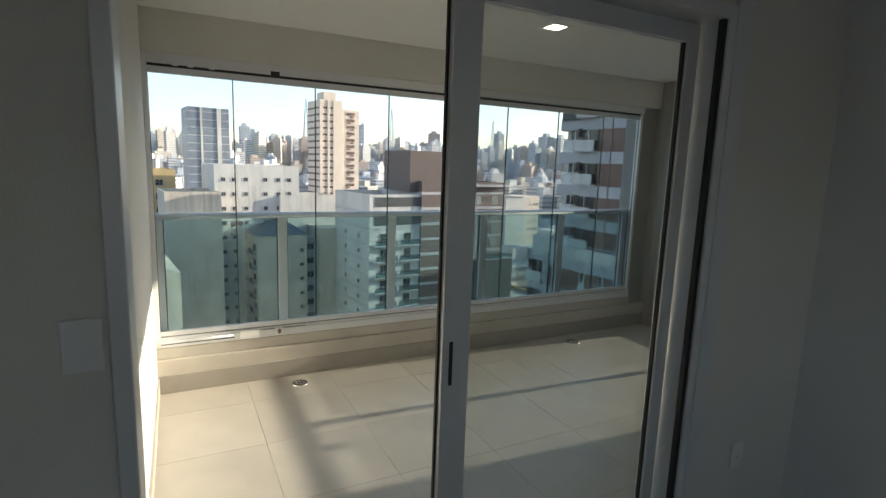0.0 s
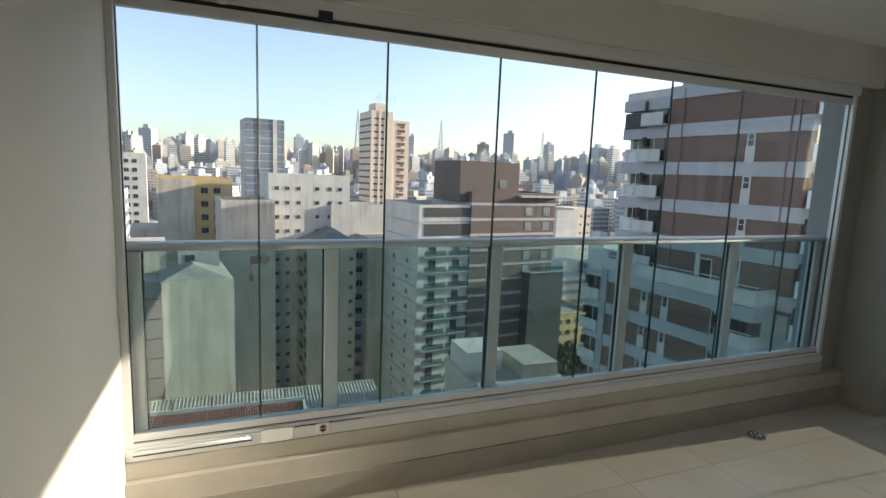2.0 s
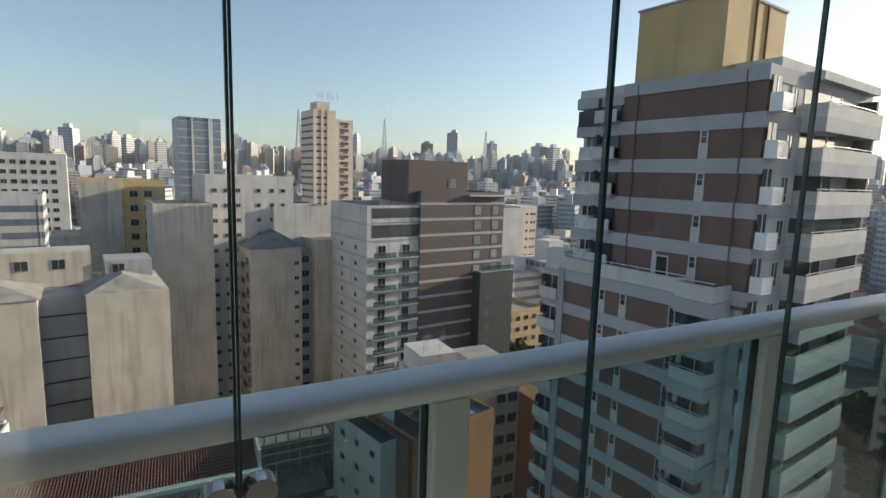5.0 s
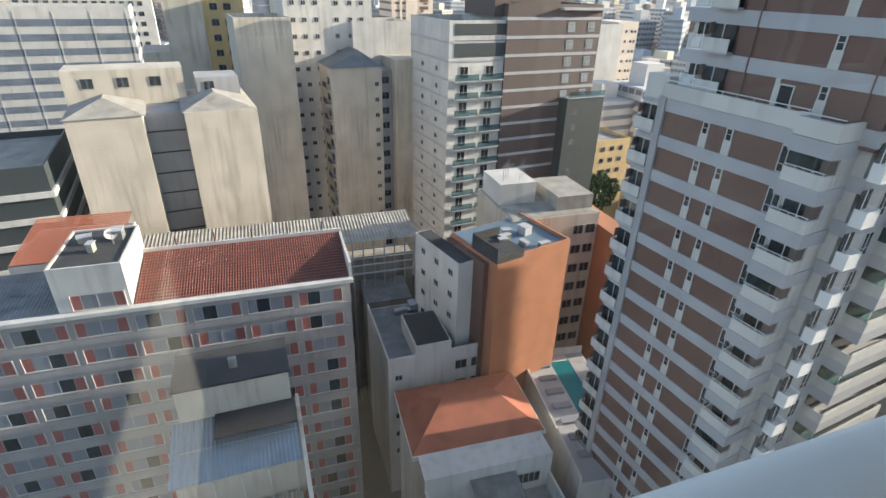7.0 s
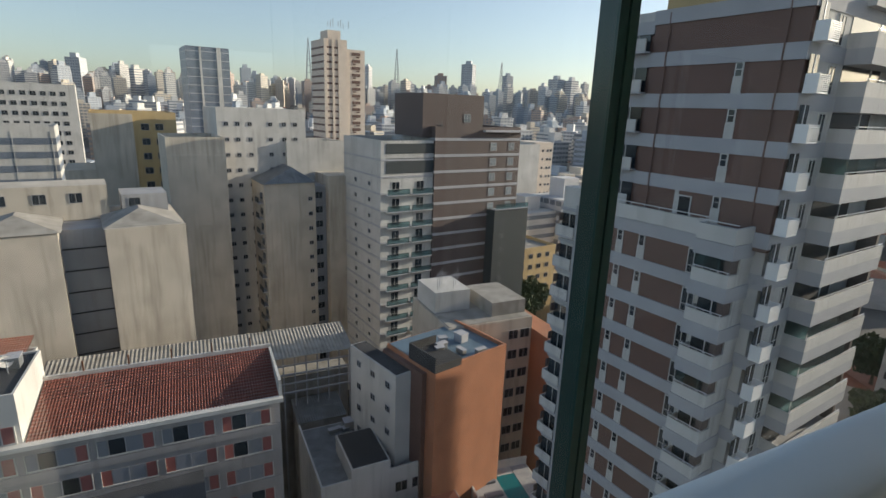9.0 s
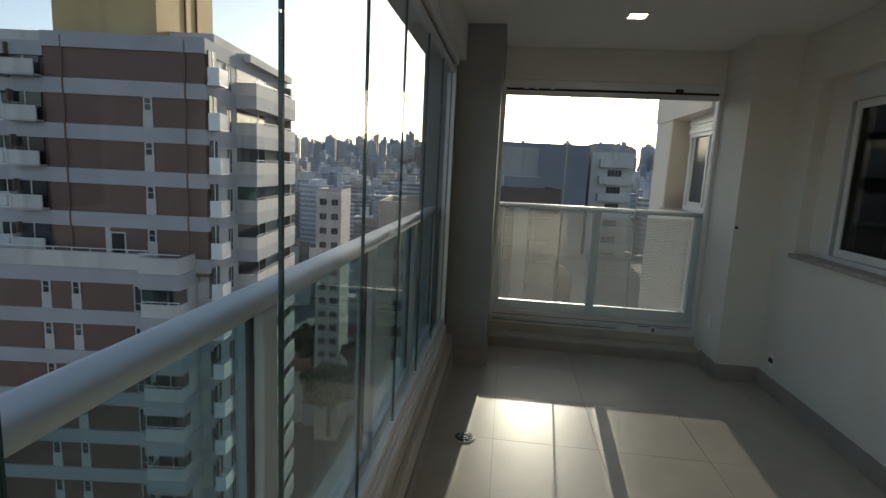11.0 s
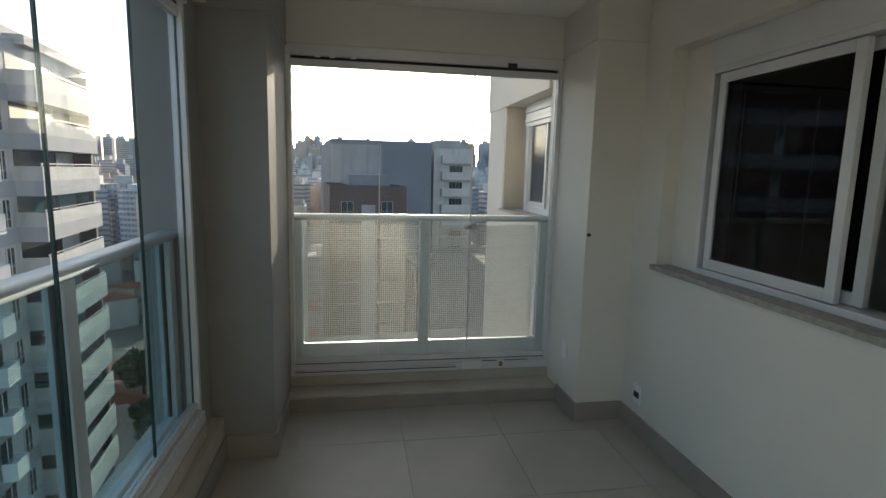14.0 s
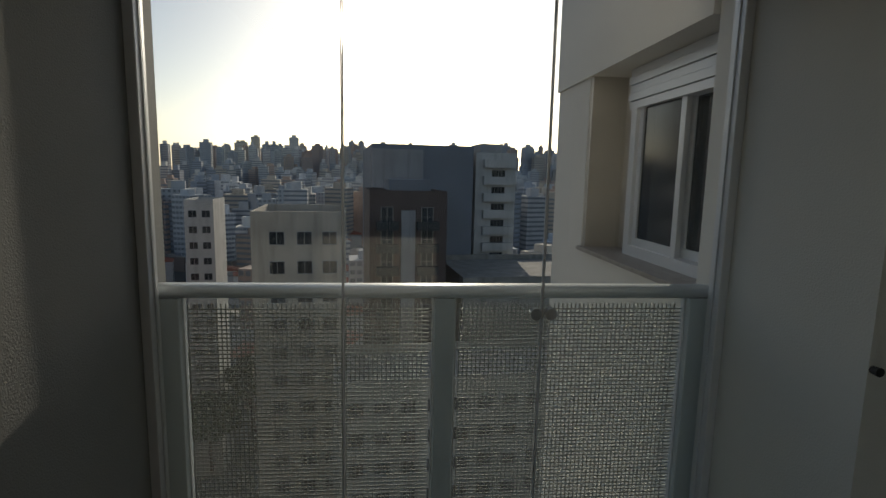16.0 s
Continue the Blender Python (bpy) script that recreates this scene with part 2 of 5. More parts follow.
structure("beam_end", [(EX - 0.06, RCY + 0.012, 2.315, EX + 0.15, COLY - 0.012, 2.9)], M["paint"], "off-white beam over the end window")
structure("ceiling", [(0, D, CH, EX, -0.075, 2.75), (0, DY, CH, RX, D, 2.75)], M["ceil"], "smooth white plasterboard ceiling of the balcony")
structure("ceiling_room", [(-1.6, -7.2, 2.6, 4.6, -2.75, 2.75)], M["ceil"], "white ceiling of the dark room")
structure("slab_above", [(-0.4, -7.3, 2.9, 5.85, 0.3, 3.1)], M["paint"], "concrete slab of the storey above")
structure("curb_front", [(0, -0.08, 0, CX, 0.20, 0.24), (0, -0.05, 0.24, GX, 0.20, C0)], M["curb"], "beige porcelain-clad curb under the long glass front", bevel=0.004)
structure("curb_end", [(EX - 0.22, RCY, 0, EX + 0.15, COLY, 0.10), (EX - 0.05, RCY, 0.10, EX + 0.15, COLY, C0 - LOW)], M["curb"], "beige porcelain-clad curb under the end window", bevel=0.004)
# same tile as the floor, with the shade low on the walls put into its colour
M["shaded_skirt"] = mat("shaded_skirting_tile", (0.33, 0.305, 0.27), 0.45, var=0.1, scale=4, bump=0.12, fine=90)
structure("baseboard", [(0.0, -2.6, 0, 0.012, -0.092, 0.12), (DX1 + 0.06, -2.6, 0, RX - 0.012, -2.588, 0.12), (RX - 0.012, -2.6, 0, RX, D + 0.012, 0.12), (RX, D, 0, RCX - 0.012, D + 0.012, 0.12), (RCX - 0.012, D, 0, RCX, RCY + 0.012, 0.12), (RCX, RCY, 0, EX - 0.232, RCY + 0.012, 0.12), (0.012, -0.092, 0, CX - 0.014, -0.08, 0.13), (CX - 0.014, COLY - 0.014, 0, CX, -0.08, 0.13), (CX, COLY - 0.014, 0, EX - 0.232, COLY, 0.13), (EX - 0.232, RCY + 0.012, 0, EX - 0.22, COLY - 0.014, 0.085)], M["shaded_skirt"], "grey-beige porcelain baseboard, floor tile darkened to carry its shade")
# the room behind
structure("room_partition", [(2.70, -7.2, 0, 2.84, -2.75, 2.75)], M["room"], "painted partition of the dark room")
# the gap in the back wall is added to seat the fill lamp; never in view
structure("room_walls", [(-1.75, -7.2, 0, -1.6, -2.6, 2.75), (4.6, -7.2, 0, 4.75, -2.75, 2.75), (-1.75, -7.35, 0, 0.2, -7.2, 2.75), (1.8, -7.35, 0, 4.75, -7.2, 2.75), (0.2, -7.35, 0, 1.8, -7.2, 0.9), (0.2, -7.35, 2.2, 1.8, -7.2, 2.75), (-1.6, -2.75, 0, -0.2, -2.6, 2.75)], M["room"], "shaded painted walls of the room behind")


# floor tiles
XS = [0.0] + [round(0.585 + 0.6 * i, 3) for i in range(9)]
YS = [-2.6, -2.245, -1.645, -1.045, -0.445, -0.08]
floor = thing("floor", "beige matt porcelain tiled balcony floor with thin grey joints", "", None)
floor["kind"] = "structure"

# glass front with its tracks
def track(name, label, m, length, handles, low=0.0):
    """Top and bottom tracks of a sliding glass curtain, along +x from the origin at the glass plane."""
    e = thing(name, label, "glazing frame", m)
    boxes("bottom_track", [(0, -0.045, C0 - low, length, 0.035, 0.375 - low), (0, -0.03, 0.375 - low, length, 0.03, 0.39 - low)], M["alu"], e, "white aluminium bottom track", 0.003)
    boxes("bottom_rail", [(0.03, -0.016, 0.395 - low, length - 0.03, 0.016, GB - low)], M["alu"], e, "", 0.002)
    boxes("top_track", [(0, -0.045, 2.25, length, 0.035, 2.315)], M["alu"], e, "white aluminium top track", 0.003)
    boxes("top_rail", [(0.03, -0.016, GT, length - 0.03, 0.016, 2.232)], M["alu"], e, "", 0.002)
    boxes("track_gap", [(0.01, -0.01, 2.232, length - 0.01, 0.01, 2.25)], M["dark"], e, "dark seal in the track")
    boxes("track_gap", [(0.01, -0.012, 0.39 - low, length - 0.01, 0.012, 0.395 - low)], M["dark"], e, "dark seal in the track")
    boxes("end_post", [(0, -0.03, 0.39 - low, 0.03, 0.03, 2.25)], M["alu"], e, "", 0.003)
    boxes("end_post", [(length - 0.03, -0.03, 0.39 - low, length, 0.03, 2.25)], M["alu"], e, "", 0.003)
    a = handles
    boxes("track_cover", [(a + 0.02, -0.056, 0.325 - low, a + 0.16, -0.045, 0.385 - low)], M["plastic"], e, "", 0.003)
    boxes("latch_block", [(a + 0.27, -0.058, 0.335 - low, a + 0.33, -0.045, 0.385 - low)], M["plastic"], e, "small white latch block", 0.003)
    boxes("latch_knob", [(a + 0.285, -0.066, 0.350 - low, a + 0.315, -0.058, 0.356 - low), (a + 0.296, -0.066, 0.342 - low, a + 0.304, -0.058, 0.378 - low), (a + 0.285, -0.066, 0.366 - low, a + 0.315, -0.058, 0.372 - low)], M["rust"], e)
    boxes("latch_block", [(a + 0.27, -0.058, 2.232, a + 0.33, -0.045, 2.27)], M["dark"], e)
    boxes("track_seam", [(0.03, -0.047, 0.342 - low, a - 0.02, -0.0445, 0.347 - low), (a + 0.17, -0.047, 0.38 - low, a + 0.5, -0.0445, 0.384 - low)], M["dark"], e)
    for x in (0.18, 0.27, 0.4):
        boxes("roller", [(x, -0.052, 2.238, x + 0.035, -0.045, 2.255)], M["plastic"], e)
    bm = bmesh.new()
    bmesh.ops.create_cone(bm, cap_ends=True, segments=10, radius1=0.007, radius2=0.007, depth=a - 0.06, matrix=Matrix.Translation((a / 2, -0.058, 0.365 - low)) @ Matrix.Rotation(radians(90), 4, "Y"))
    part("slide_bar", bm, M["alu"], e, "thin white aluminium bar", smooth=True)
    return e


def panel(x0, x1, m, tag, lock=False, low=0.0):
    e = thing("glass_panel", tag, "glass panel", m, "frameless glass curtain panels")
    boxes("pane", [(x0 + 0.004, -0.004, GB - low, x1 - 0.004, 0.004, GT)], M["pane"], e)
    # end panes get white metal edges: the backlit gleam is put into the colour
    boxes("polished_edge", [(x0 + 0.0005, -0.0045, GB - low, x0 + 0.004, 0.0045, GT), (x1 - 0.004, -0.0045, GB - low, x1 - 0.0005, 0.0045, GT)], M["edge"] if not low else M["alu"], e, "dark green polished glass edge" if not low else "glass edge coloured bright as if backlit")
    if lock:
        bm = bmesh.new()
        for dx in (-0.024, 0.024):
            bmesh.ops.create_cone(bm, cap_ends=True, segments=20, radius1=0.021, radius2=0.019, depth=0.022, matrix=Matrix.Translation((x1 + dx, -0.015, 1.185)) @ Matrix.Rotation(radians(90), 4, "X"))
        part("lock_body", bm, M["chrome"], e, "pair of round chrome lock cups")
        if m is M_END:
            return e
        bm = bmesh.new()
        box(bm, x1 - 0.037, -0.030, 1.12, x1 - 0.033, -0.027, 1.185)
        box(bm, x1 - 0.045, -0.032, 1.09, x1 - 0.025, -0.026, 1.125)
        part("key", bm, M["chrome"], e, "small key hanging in the lock")
    return e


M_FRONT = pose(0, 0, 0)
M_END = pose(EX, COLY, 0, 0, 0, -90)
EL = COLY - RCY
track("front_track", "white aluminium tracks of the long frameless glass front", M_FRONT, GX, 0.53)
track("end_track", "white aluminium tracks of the end window", M_END, EL, 1.15, LOW)
JX = [0.03, 0.55, 1.125, 1.714, 2.305, 2.853, 3.429, 3.993, 4.48]
for i in range(8):
    panel(JX[i], JX[i + 1], M_FRONT, "clear frameless glass panel in a white track" + (" with a chrome lock" if i == 0 else ""), i == 0)
JE = [0.03, 0.585, 1.21, EL - 0.03]
for i in range(3):
    panel(JE[i], JE[i + 1], M_END, "clear frameless glass panel in the end track" + (" with a chrome lock" if i == 1 else ""), i == 1, LOW)


def rail_section(length, y0, y1, z0, z1, n=14):
    bm = bmesh.new()
    ring = []
    for i in range(n):
        a = 2 * math.pi * i / n
        ca, sa = math.cos(a), math.sin(a)
        ring.append(((y0 + y1) / 2 + (y1 - y0) / 2 * math.copysign(abs(ca) ** 0.6, ca), (z0 + z1) / 2 + (z1 - z0) / 2 * math.copysign(abs(sa) ** 0.75, sa)))
    rows = [[bm.verts.new((x, y, z)) for y, z in ring] for x in (0, length)]
    for i in range(n):
        bm.faces.new([rows[0][i], rows[0][(i + 1) % n], rows[1][(i + 1) % n], rows[1][i]])
    bm.faces.new(rows[0][::-1])
    bm.faces.new(rows[1])
    bmesh.ops.recalc_face_normals(bm, faces=bm.faces[:])
    return bm


def railing(name, label, m, length, posts, fill, printed=False, low=0.0):
    e = thing(name, label, "railing", m)
    part("handrail", rail_section(length, 0.045, 0.133, 1.215, 1.258), M["rail"], e, "smooth pale anodised oval handrail", smooth=True)
    for p in posts:
        boxes("post", [(p - 0.034, 0.055, 0.30 - low, p + 0.034, 0.115, 1.216)], M["rail"], e, "", 0.004)
    for a, b in zip(posts, posts[1:]):
        boxes("guard_pane", [(a + 0.036, 0.081, 0.39 - low, b - 0.036, 0.089, 1.216)], fill, e)
        for g in (a + 0.034, b - 0.040):
            boxes("pane_gasket", [(g, 0.077, 0.39 - low, g + 0.006, 0.093, 1.216)], M["dark"] if not printed else M["alu"], e)
        if printed:
            bm = bmesh.new()
            n = int((b - a - 0.1) / 0.0145)
            for i in range(n):
                x = a + 0.05 + i * 0.0145
                box(bm, x, 0.0795, 0.42 - low, x + 0.0038, 0.0808, 1.195)
            k = int((0.775 + low) / 0.0135)
            for i in range(k):
                z = 0.42 - low + i * 0.0135
                box(bm, a + 0.05, 0.0782, z, b - 0.05, 0.0794, z + 0.0045)
            part("printed_grid", bm, M["dot"], e, "fine white printed grid on the glass", kind="stuff")
    # the printed end's extra bar height is added to trim the floor's sun patch
    boxes("bottom_bar", [(0, 0.06, 0.365 - low, length, 0.11, 0.36 if printed else 0.392)], M["rail"], e, "", 0.003)
    return e


railing("front_railing", "pale anodised railing with teal laminated glass outside the glass front", pose(0, 0, 0), GX, [0.04, 0.885, 1.785, 2.69, 3.60, 4.46], M["guard"])
railing("end_railing", "pale anodised railing with white printed glass outside the end window", pose(EX, COLY, 0, 0, 0, -90), EL, [0.04, EL / 2, EL - 0.04], M["screen"], True, LOW)


# sliding door between the room and the balcony
door = thing("sliding_door_frame", "white aluminium frame of an open sliding glass door", "door", None)
boxes("side_jamb", [(DX0 - 0.04, -2.77, 0, DX0, -2.61, DH + 0.05)], M["alu"], door, "", 0.004)
boxes("side_jamb", [(DX1, -2.77, 0, DX1 + 0.04, -2.61, DH + 0.05)], M["alu"], door, "", 0.004)
boxes("jamb_seal", [(DX1 - 0.02, -2.76, 0, DX1, -2.74, DH)], M["dark"], door)
boxes("architrave", [(DX1 + 0.04, -2.775, 0, DX1 + 0.12, -2.75, DH + 0.12)], M["alu"], door, "", 0.004)
boxes("head_jamb", [(DX0, -2.77, DH, DX1, -2.61, DH + 0.05)], M["alu"], door, "", 0.004)
boxes("threshold", [(DX0, -2.77, -0.01, DX1, -2.61, 0.012), (DX0, -2.66, 0.012, DX1, -2.655, 0.022), (DX0, -2.72, 0.012, DX1, -2.715, 0.022)], M["alu"], door)


def leaf(name, x0, x1, y, label):
    e = thing(name, label, "door", None)
    s = 0.06
    t = 0.095
    boxes("stile", [(x0, y - 0.028, 0.022, x0 + t, y + 0.018, DH - 0.005)], M["alu"], e, "", 0.003)
    boxes("stile", [(x1 - s, y - 0.018, 0.022, x1, y + 0.018, DH - 0.005)], M["alu"], e, "", 0.003)
    boxes("leaf_rail", [(x0 + t, y - 0.018, 0.022, x1 - s, y + 0.018, 0.10)], M["alu"], e)
    boxes("leaf_rail", [(x0 + t, y - 0.018, DH - 0.07, x1 - s, y + 0.018, DH - 0.005)], M["alu"], e)
    boxes("door_pane", [(x0 + t, y - 0.003, 0.10, x1 - s, y + 0.003, DH - 0.07)], M["doorglass"], e)
    boxes("door_gasket", [(x0 + t, y - 0.008, 0.10, x0 + t + 0.006, y + 0.008, DH - 0.07), (x1 - s - 0.006, y - 0.008, 0.10, x1 - s, y + 0.008, DH - 0.07)], M["dark"], e)
    boxes("brush_strip", [(x0 - 0.006, y - 0.006, 0.022, x0, y + 0.006, DH - 0.005)], M["dark"], e)
    return e


lf = leaf("door_leaf", 0.872, DX1 - 0.025, -2.657, "closed sliding glass door leaf with white aluminium stiles")
boxes("latch_slot", [(0.895, -2.6875, 0.98, 0.907, -2.685, 1.12)], M["dark"], lf, "dark lock slot")

# window in the inner wall
win = thing("window", "open white aluminium sliding window with a shutter box above", "window", None)
Y = -2.58
boxes("shutter_box", [(WX0, -2.70, WZ1 - 0.02, WX1 + 0.01, -2.54, WZ1 + 0.12)], M["alu"], win, "white roller shutter box", 0.004)
boxes("window_frame", [(WX0, Y - 0.08, WZ0, WX0 + 0.03, Y + 0.045, WZ1 - 0.02), (WX1 - 0.03, Y - 0.08, WZ0, WX1, Y + 0.045, WZ1 - 0.02), (WX0 + 0.03, Y - 0.08, WZ0, WX1 - 0.03, Y + 0.045, WZ0 + 0.03), (WX0 + 0.03, Y - 0.08, WZ1 - 0.05, WX1 - 0.03, Y + 0.045, WZ1 - 0.02)], M["alu"], win, "", 0.003)
for a, b, y in ((3.60, WX1 - 0.06, Y + 0.02), (3.53, WX1 - 0.10, Y - 0.03)):
    sash = boxes("sash", [(a, y - 0.014, WZ0 + 0.035, a + 0.045, y + 0.014, WZ1 - 0.055), (b - 0.045, y - 0.014, WZ0 + 0.035, b, y + 0.014, WZ1 - 0.055), (a + 0.045, y - 0.014, WZ0 + 0.035, b - 0.045, y + 0.014, WZ0 + 0.085), (a + 0.045, y - 0.014, WZ1 - 0.1, b - 0.045, y + 0.014, WZ1 - 0.055)], M["alu"], win, "", 0.002)
    boxes("sash_pane", [(a + 0.045, y - 0.003, WZ0 + 0.085, b - 0.045, y + 0.003, WZ1 - 0.1)], M["winglass"], sash)
boxes("window_sill", [(WX0 - 0.03, -2.70, WZ0 - 0.03, WX1 + 0.24, -2.43, WZ0)], M["stone"], win, "grey stone sill", 0.004)
boxes("reveal", [(WX1 + 0.01, -2.70, WZ0, WX1 + 0.22, -2.55, WZ1 + 0.12)], M["paint"], win)


# floor drains, lamps, sockets
def drain(x, y):
    e = thing("floor_drain", "round chrome floor drain set flush in the beige tiles", "drain", pose(x, y, 0), "floor drains")
    bm = bmesh.new()
    disc(bm, (0, 0, 0.003), 0.062, 0.006, 32, 0.058)
    part("drain_rim", bm, M["chrome"], e, smooth=False)
    bm = bmesh.new()
    disc(bm, (0, 0, 0.0065), 0.048, 0.002, 28)
    part("drain_well", bm, M["dark"], e)
    bm = bmesh.new()
    for i in range(8):
        a = i * math.pi / 4
        bmesh.ops.create_cone(bm, cap_ends=True, segments=8, radius1=0.009, radius2=0.007, depth=0.004, matrix=Matrix.Translation((0.03 * math.cos(a), 0.03 * math.sin(a), 0.0095)))
    disc(bm, (0, 0, 0.0095), 0.014, 0.004, 12)
    part("drain_grate", bm, M["chrome"], e)


drain(0.94, -0.26)
drain(3.56, -0.28)


def downlight(x, y):
    e = thing("ceiling_light", "square white recessed ceiling light, switched on", "lamp", pose(x, y, CH), "recessed ceiling lights")
    boxes("trim", [(-0.075, -0.075, -0.006, 0.075, -0.055, 0.0), (-0.075, 0.055, -0.006, 0.075, 0.075, 0.0), (-0.075, -0.055, -0.006, -0.055, 0.055, 0.0), (0.055, -0.055, -0.006, 0.075, 0.055, 0.0)], M["plastic"], e)
    boxes("diffuser", [(-0.055, -0.055, -0.004, 0.055, 0.055, -0.001)], M["lampglow"], e, "warm glowing diffuser")


downlight(4.46, -1.20)
downlight(2.43, -1.14)


def plate(name, label, m, kind_):
    e = thing(name, label, "socket" if kind_ else "switch", m)
    boxes("cover_plate", [(-0.038, -0.009, -0.058, 0.038, 0, 0.058)], M["plastic"], e, "", 0.003)
    if kind_ == 1:
        bm = bmesh.new()
        bmesh.ops.create_cone(bm, cap_ends=True, segments=6, radius1=0.021, radius2=0.021, depth=0.004, matrix=Matrix.Translation((0, -0.0105, 0)) @ Matrix.Rotation(radians(90), 4, "X"))
        part("socket_face", bm, M["plastic"], e)
        boxes("pin_hole", [(-0.011, -0.0135, -0.002, -0.007, -0.0125, 0.002), (0.007, -0.0135, -0.002, 0.011, -0.0125, 0.002)], M["dark"], e)
    if kind_ == 2:
        boxes("socket_face", [(-0.028, -0.0115, -0.018, 0.028, -0.009, 0.018)], M["dark"], e, "dark socket insert")


plate("wall_socket", "white power socket low on the off-white balcony wall", pose(2.85, D, 0.40, 0, 0, 180), 1)
plate("wall_socket", "white power socket with a dark insert beside the pier", pose(4.716, D, 0.245, 0, 0, 180), 2)
plate("blank_plate", "white blank cover plate on the painted pier", pose(5.12, RCY, 0.40, 0, 0, 180), 0)
plate("light_switch", "white socket plate low on the dim room wall", pose(2.3, -2.75, 0.45), 1)
plate("light_switch", "white switch plate on the dim room wall by the door", pose(-0.02, -2.75, 1.25), 0)
bm = bmesh.new()
bmesh.ops.create_cone(bm, cap_ends=True, segments=12, radius1=0.011, radius2=0.009, depth=0.02, matrix=Matrix.Rotation(radians(90), 4, "Y"))
tagged(part("wall_hook", bm, M["dark"], None, "small dark screw plug on the pier's edge", Matrix.Translation((RCX - 0.010, RCY - 0.01, 1.198))), "", "hook")

# the same building goes on past the end window
structure("wall_outer", [(5.60, -2.75, -58, 7.30, -2.14, 1.21), (5.60, -2.75, 2.16, 7.30, -2.125, 3.1), (6.75, -2.75, 1.21, 7.30, -2.14, 2.16), (-6, -9, -58, 5.6, -2.76, -0.3), (-0.6, -2.7, -58, 5.6, 0.2, -0.3)], M["paint"], "off-white rendered outer wall of the same tower")
nw = thing("window", "white aluminium window with a roller shutter box in the outer wall", "window", pose(0.25, -0.16, -0.07))
boxes("reveal", [(6.46, -2.3, 1.30, 6.5, -1.985, 2.23)], M["curb"], nw, "beige window reveal")
boxes("window_sill", [(5.30, -2.3, 1.28, 6.5, -1.95, 1.30)], M["stone"], nw, "grey stone sill")
for a_, b_ in ((6.16, 6.22), (5.30, 5.36)):
    boxes("window_frame", [(a_, -2.22, 1.30, b_, -2.10, 2.03)], M["alu"], nw)
boxes("window_frame", [(5.36, -2.22, 1.30, 6.16, -2.10, 1.35)], M["alu"], nw)
for k in range(5):
    boxes("shutter_slat", [(5.30, -2.2, 2.03 + k * 0.04, 6.25, -2.10 + 0.008 * (k % 2), 2.066 + k * 0.04)], M["alu"], nw)
for a_, b_, y_ in ((5.74, 6.16, -2.13), (5.36, 5.78, -2.17)):
    sash = boxes("sash", [(a_, y_ - 0.012, 1.35, a_ + 0.04, y_ + 0.012, 2.03), (b_ - 0.04, y_ - 0.012, 1.35, b_, y_ + 0.012, 2.03), (a_ + 0.04, y_ - 0.012, 1.35, b_ - 0.04, y_ + 0.012, 1.39)], M["alu"], nw)
    boxes("sash_pane", [(a_ + 0.04, y_ - 0.003, 1.39, b_ - 0.04, y_ + 0.003, 2.03)], M["wglass"], sash)
boxes("infill", [(6.22, -2.3, 1.30, 6.46, -2.18, 2.23)], M["curb"], nw)


CITY_FIRST = len(scene.objects)
TURN = -1.45


def sunk(az):
    """How many degrees the city sinks towards the end window, where the ground in fact rises."""
    return -0.45 * max(0.0, min(1.0, (az - 62) / 16))


# city: each building stands in its own frame, x along its front, y away from the camera
def window_mesh(name, w, h, glassm, framem, bars=1, sill=True, split=0.0):
    bm = bmesh.new()
    f = 0.06
    box(bm, -w / 2, -0.05, 0, w / 2, 0.0, h, 0)
    n = bars + 1
    xs = [-w / 2 + w * i / n for i in range(n + 1)]
    box(bm, -w / 2 - 0.03, -0.08, -f, w / 2 + 0.03, 0, 0, 1)
    box(bm, -w / 2 - 0.03, -0.08, h, w / 2 + 0.03, 0, h + f * 0.7, 1)
    for x in xs:
        box(bm, x - f / 2, -0.075, 0, x + f / 2, -0.05, h, 1)
    if split:
        box(bm, -w / 2, -0.072, h * split, w / 2, -0.05, h * split + 0.04, 1)
    return mesh_of(bm, name, [glassm, framem])


WM = dict(
    small=window_mesh("window_small", 0.8, 0.7, M["wglass"], M["slab"], 1),
    med=window_mesh("window_medium", 1.4, 1.2, M["wglass"], M["grey"], 1),
    wide=window_mesh("window_wide", 2.4, 1.3, M["wglass"], M["grey"], 3),
    door=window_mesh("window_door", 1.5, 2.1, M["wglass"], M["white"], 1, split=0.4),
    pale=window_mesh("window_pale", 1.4, 1.4, M["wpale"], M["white"], 1, split=0.5),
    tall=window_mesh("window_tall", 1.0, 2.0, M["wglass"], M["slab"], 1),
)
FACE = {"front": 0, "left": -90, "right": 90}


def face_m(face, w, d, x, z):
    """A place on a wall: x metres along it from its left end as one looks at it."""
    if face == "front":
        return pose(x, 0, z)
    if face == "left":
        return pose(0, d - x, z, 0, 0, -90)
    return pose(w, x, z, 0, 0, 90)


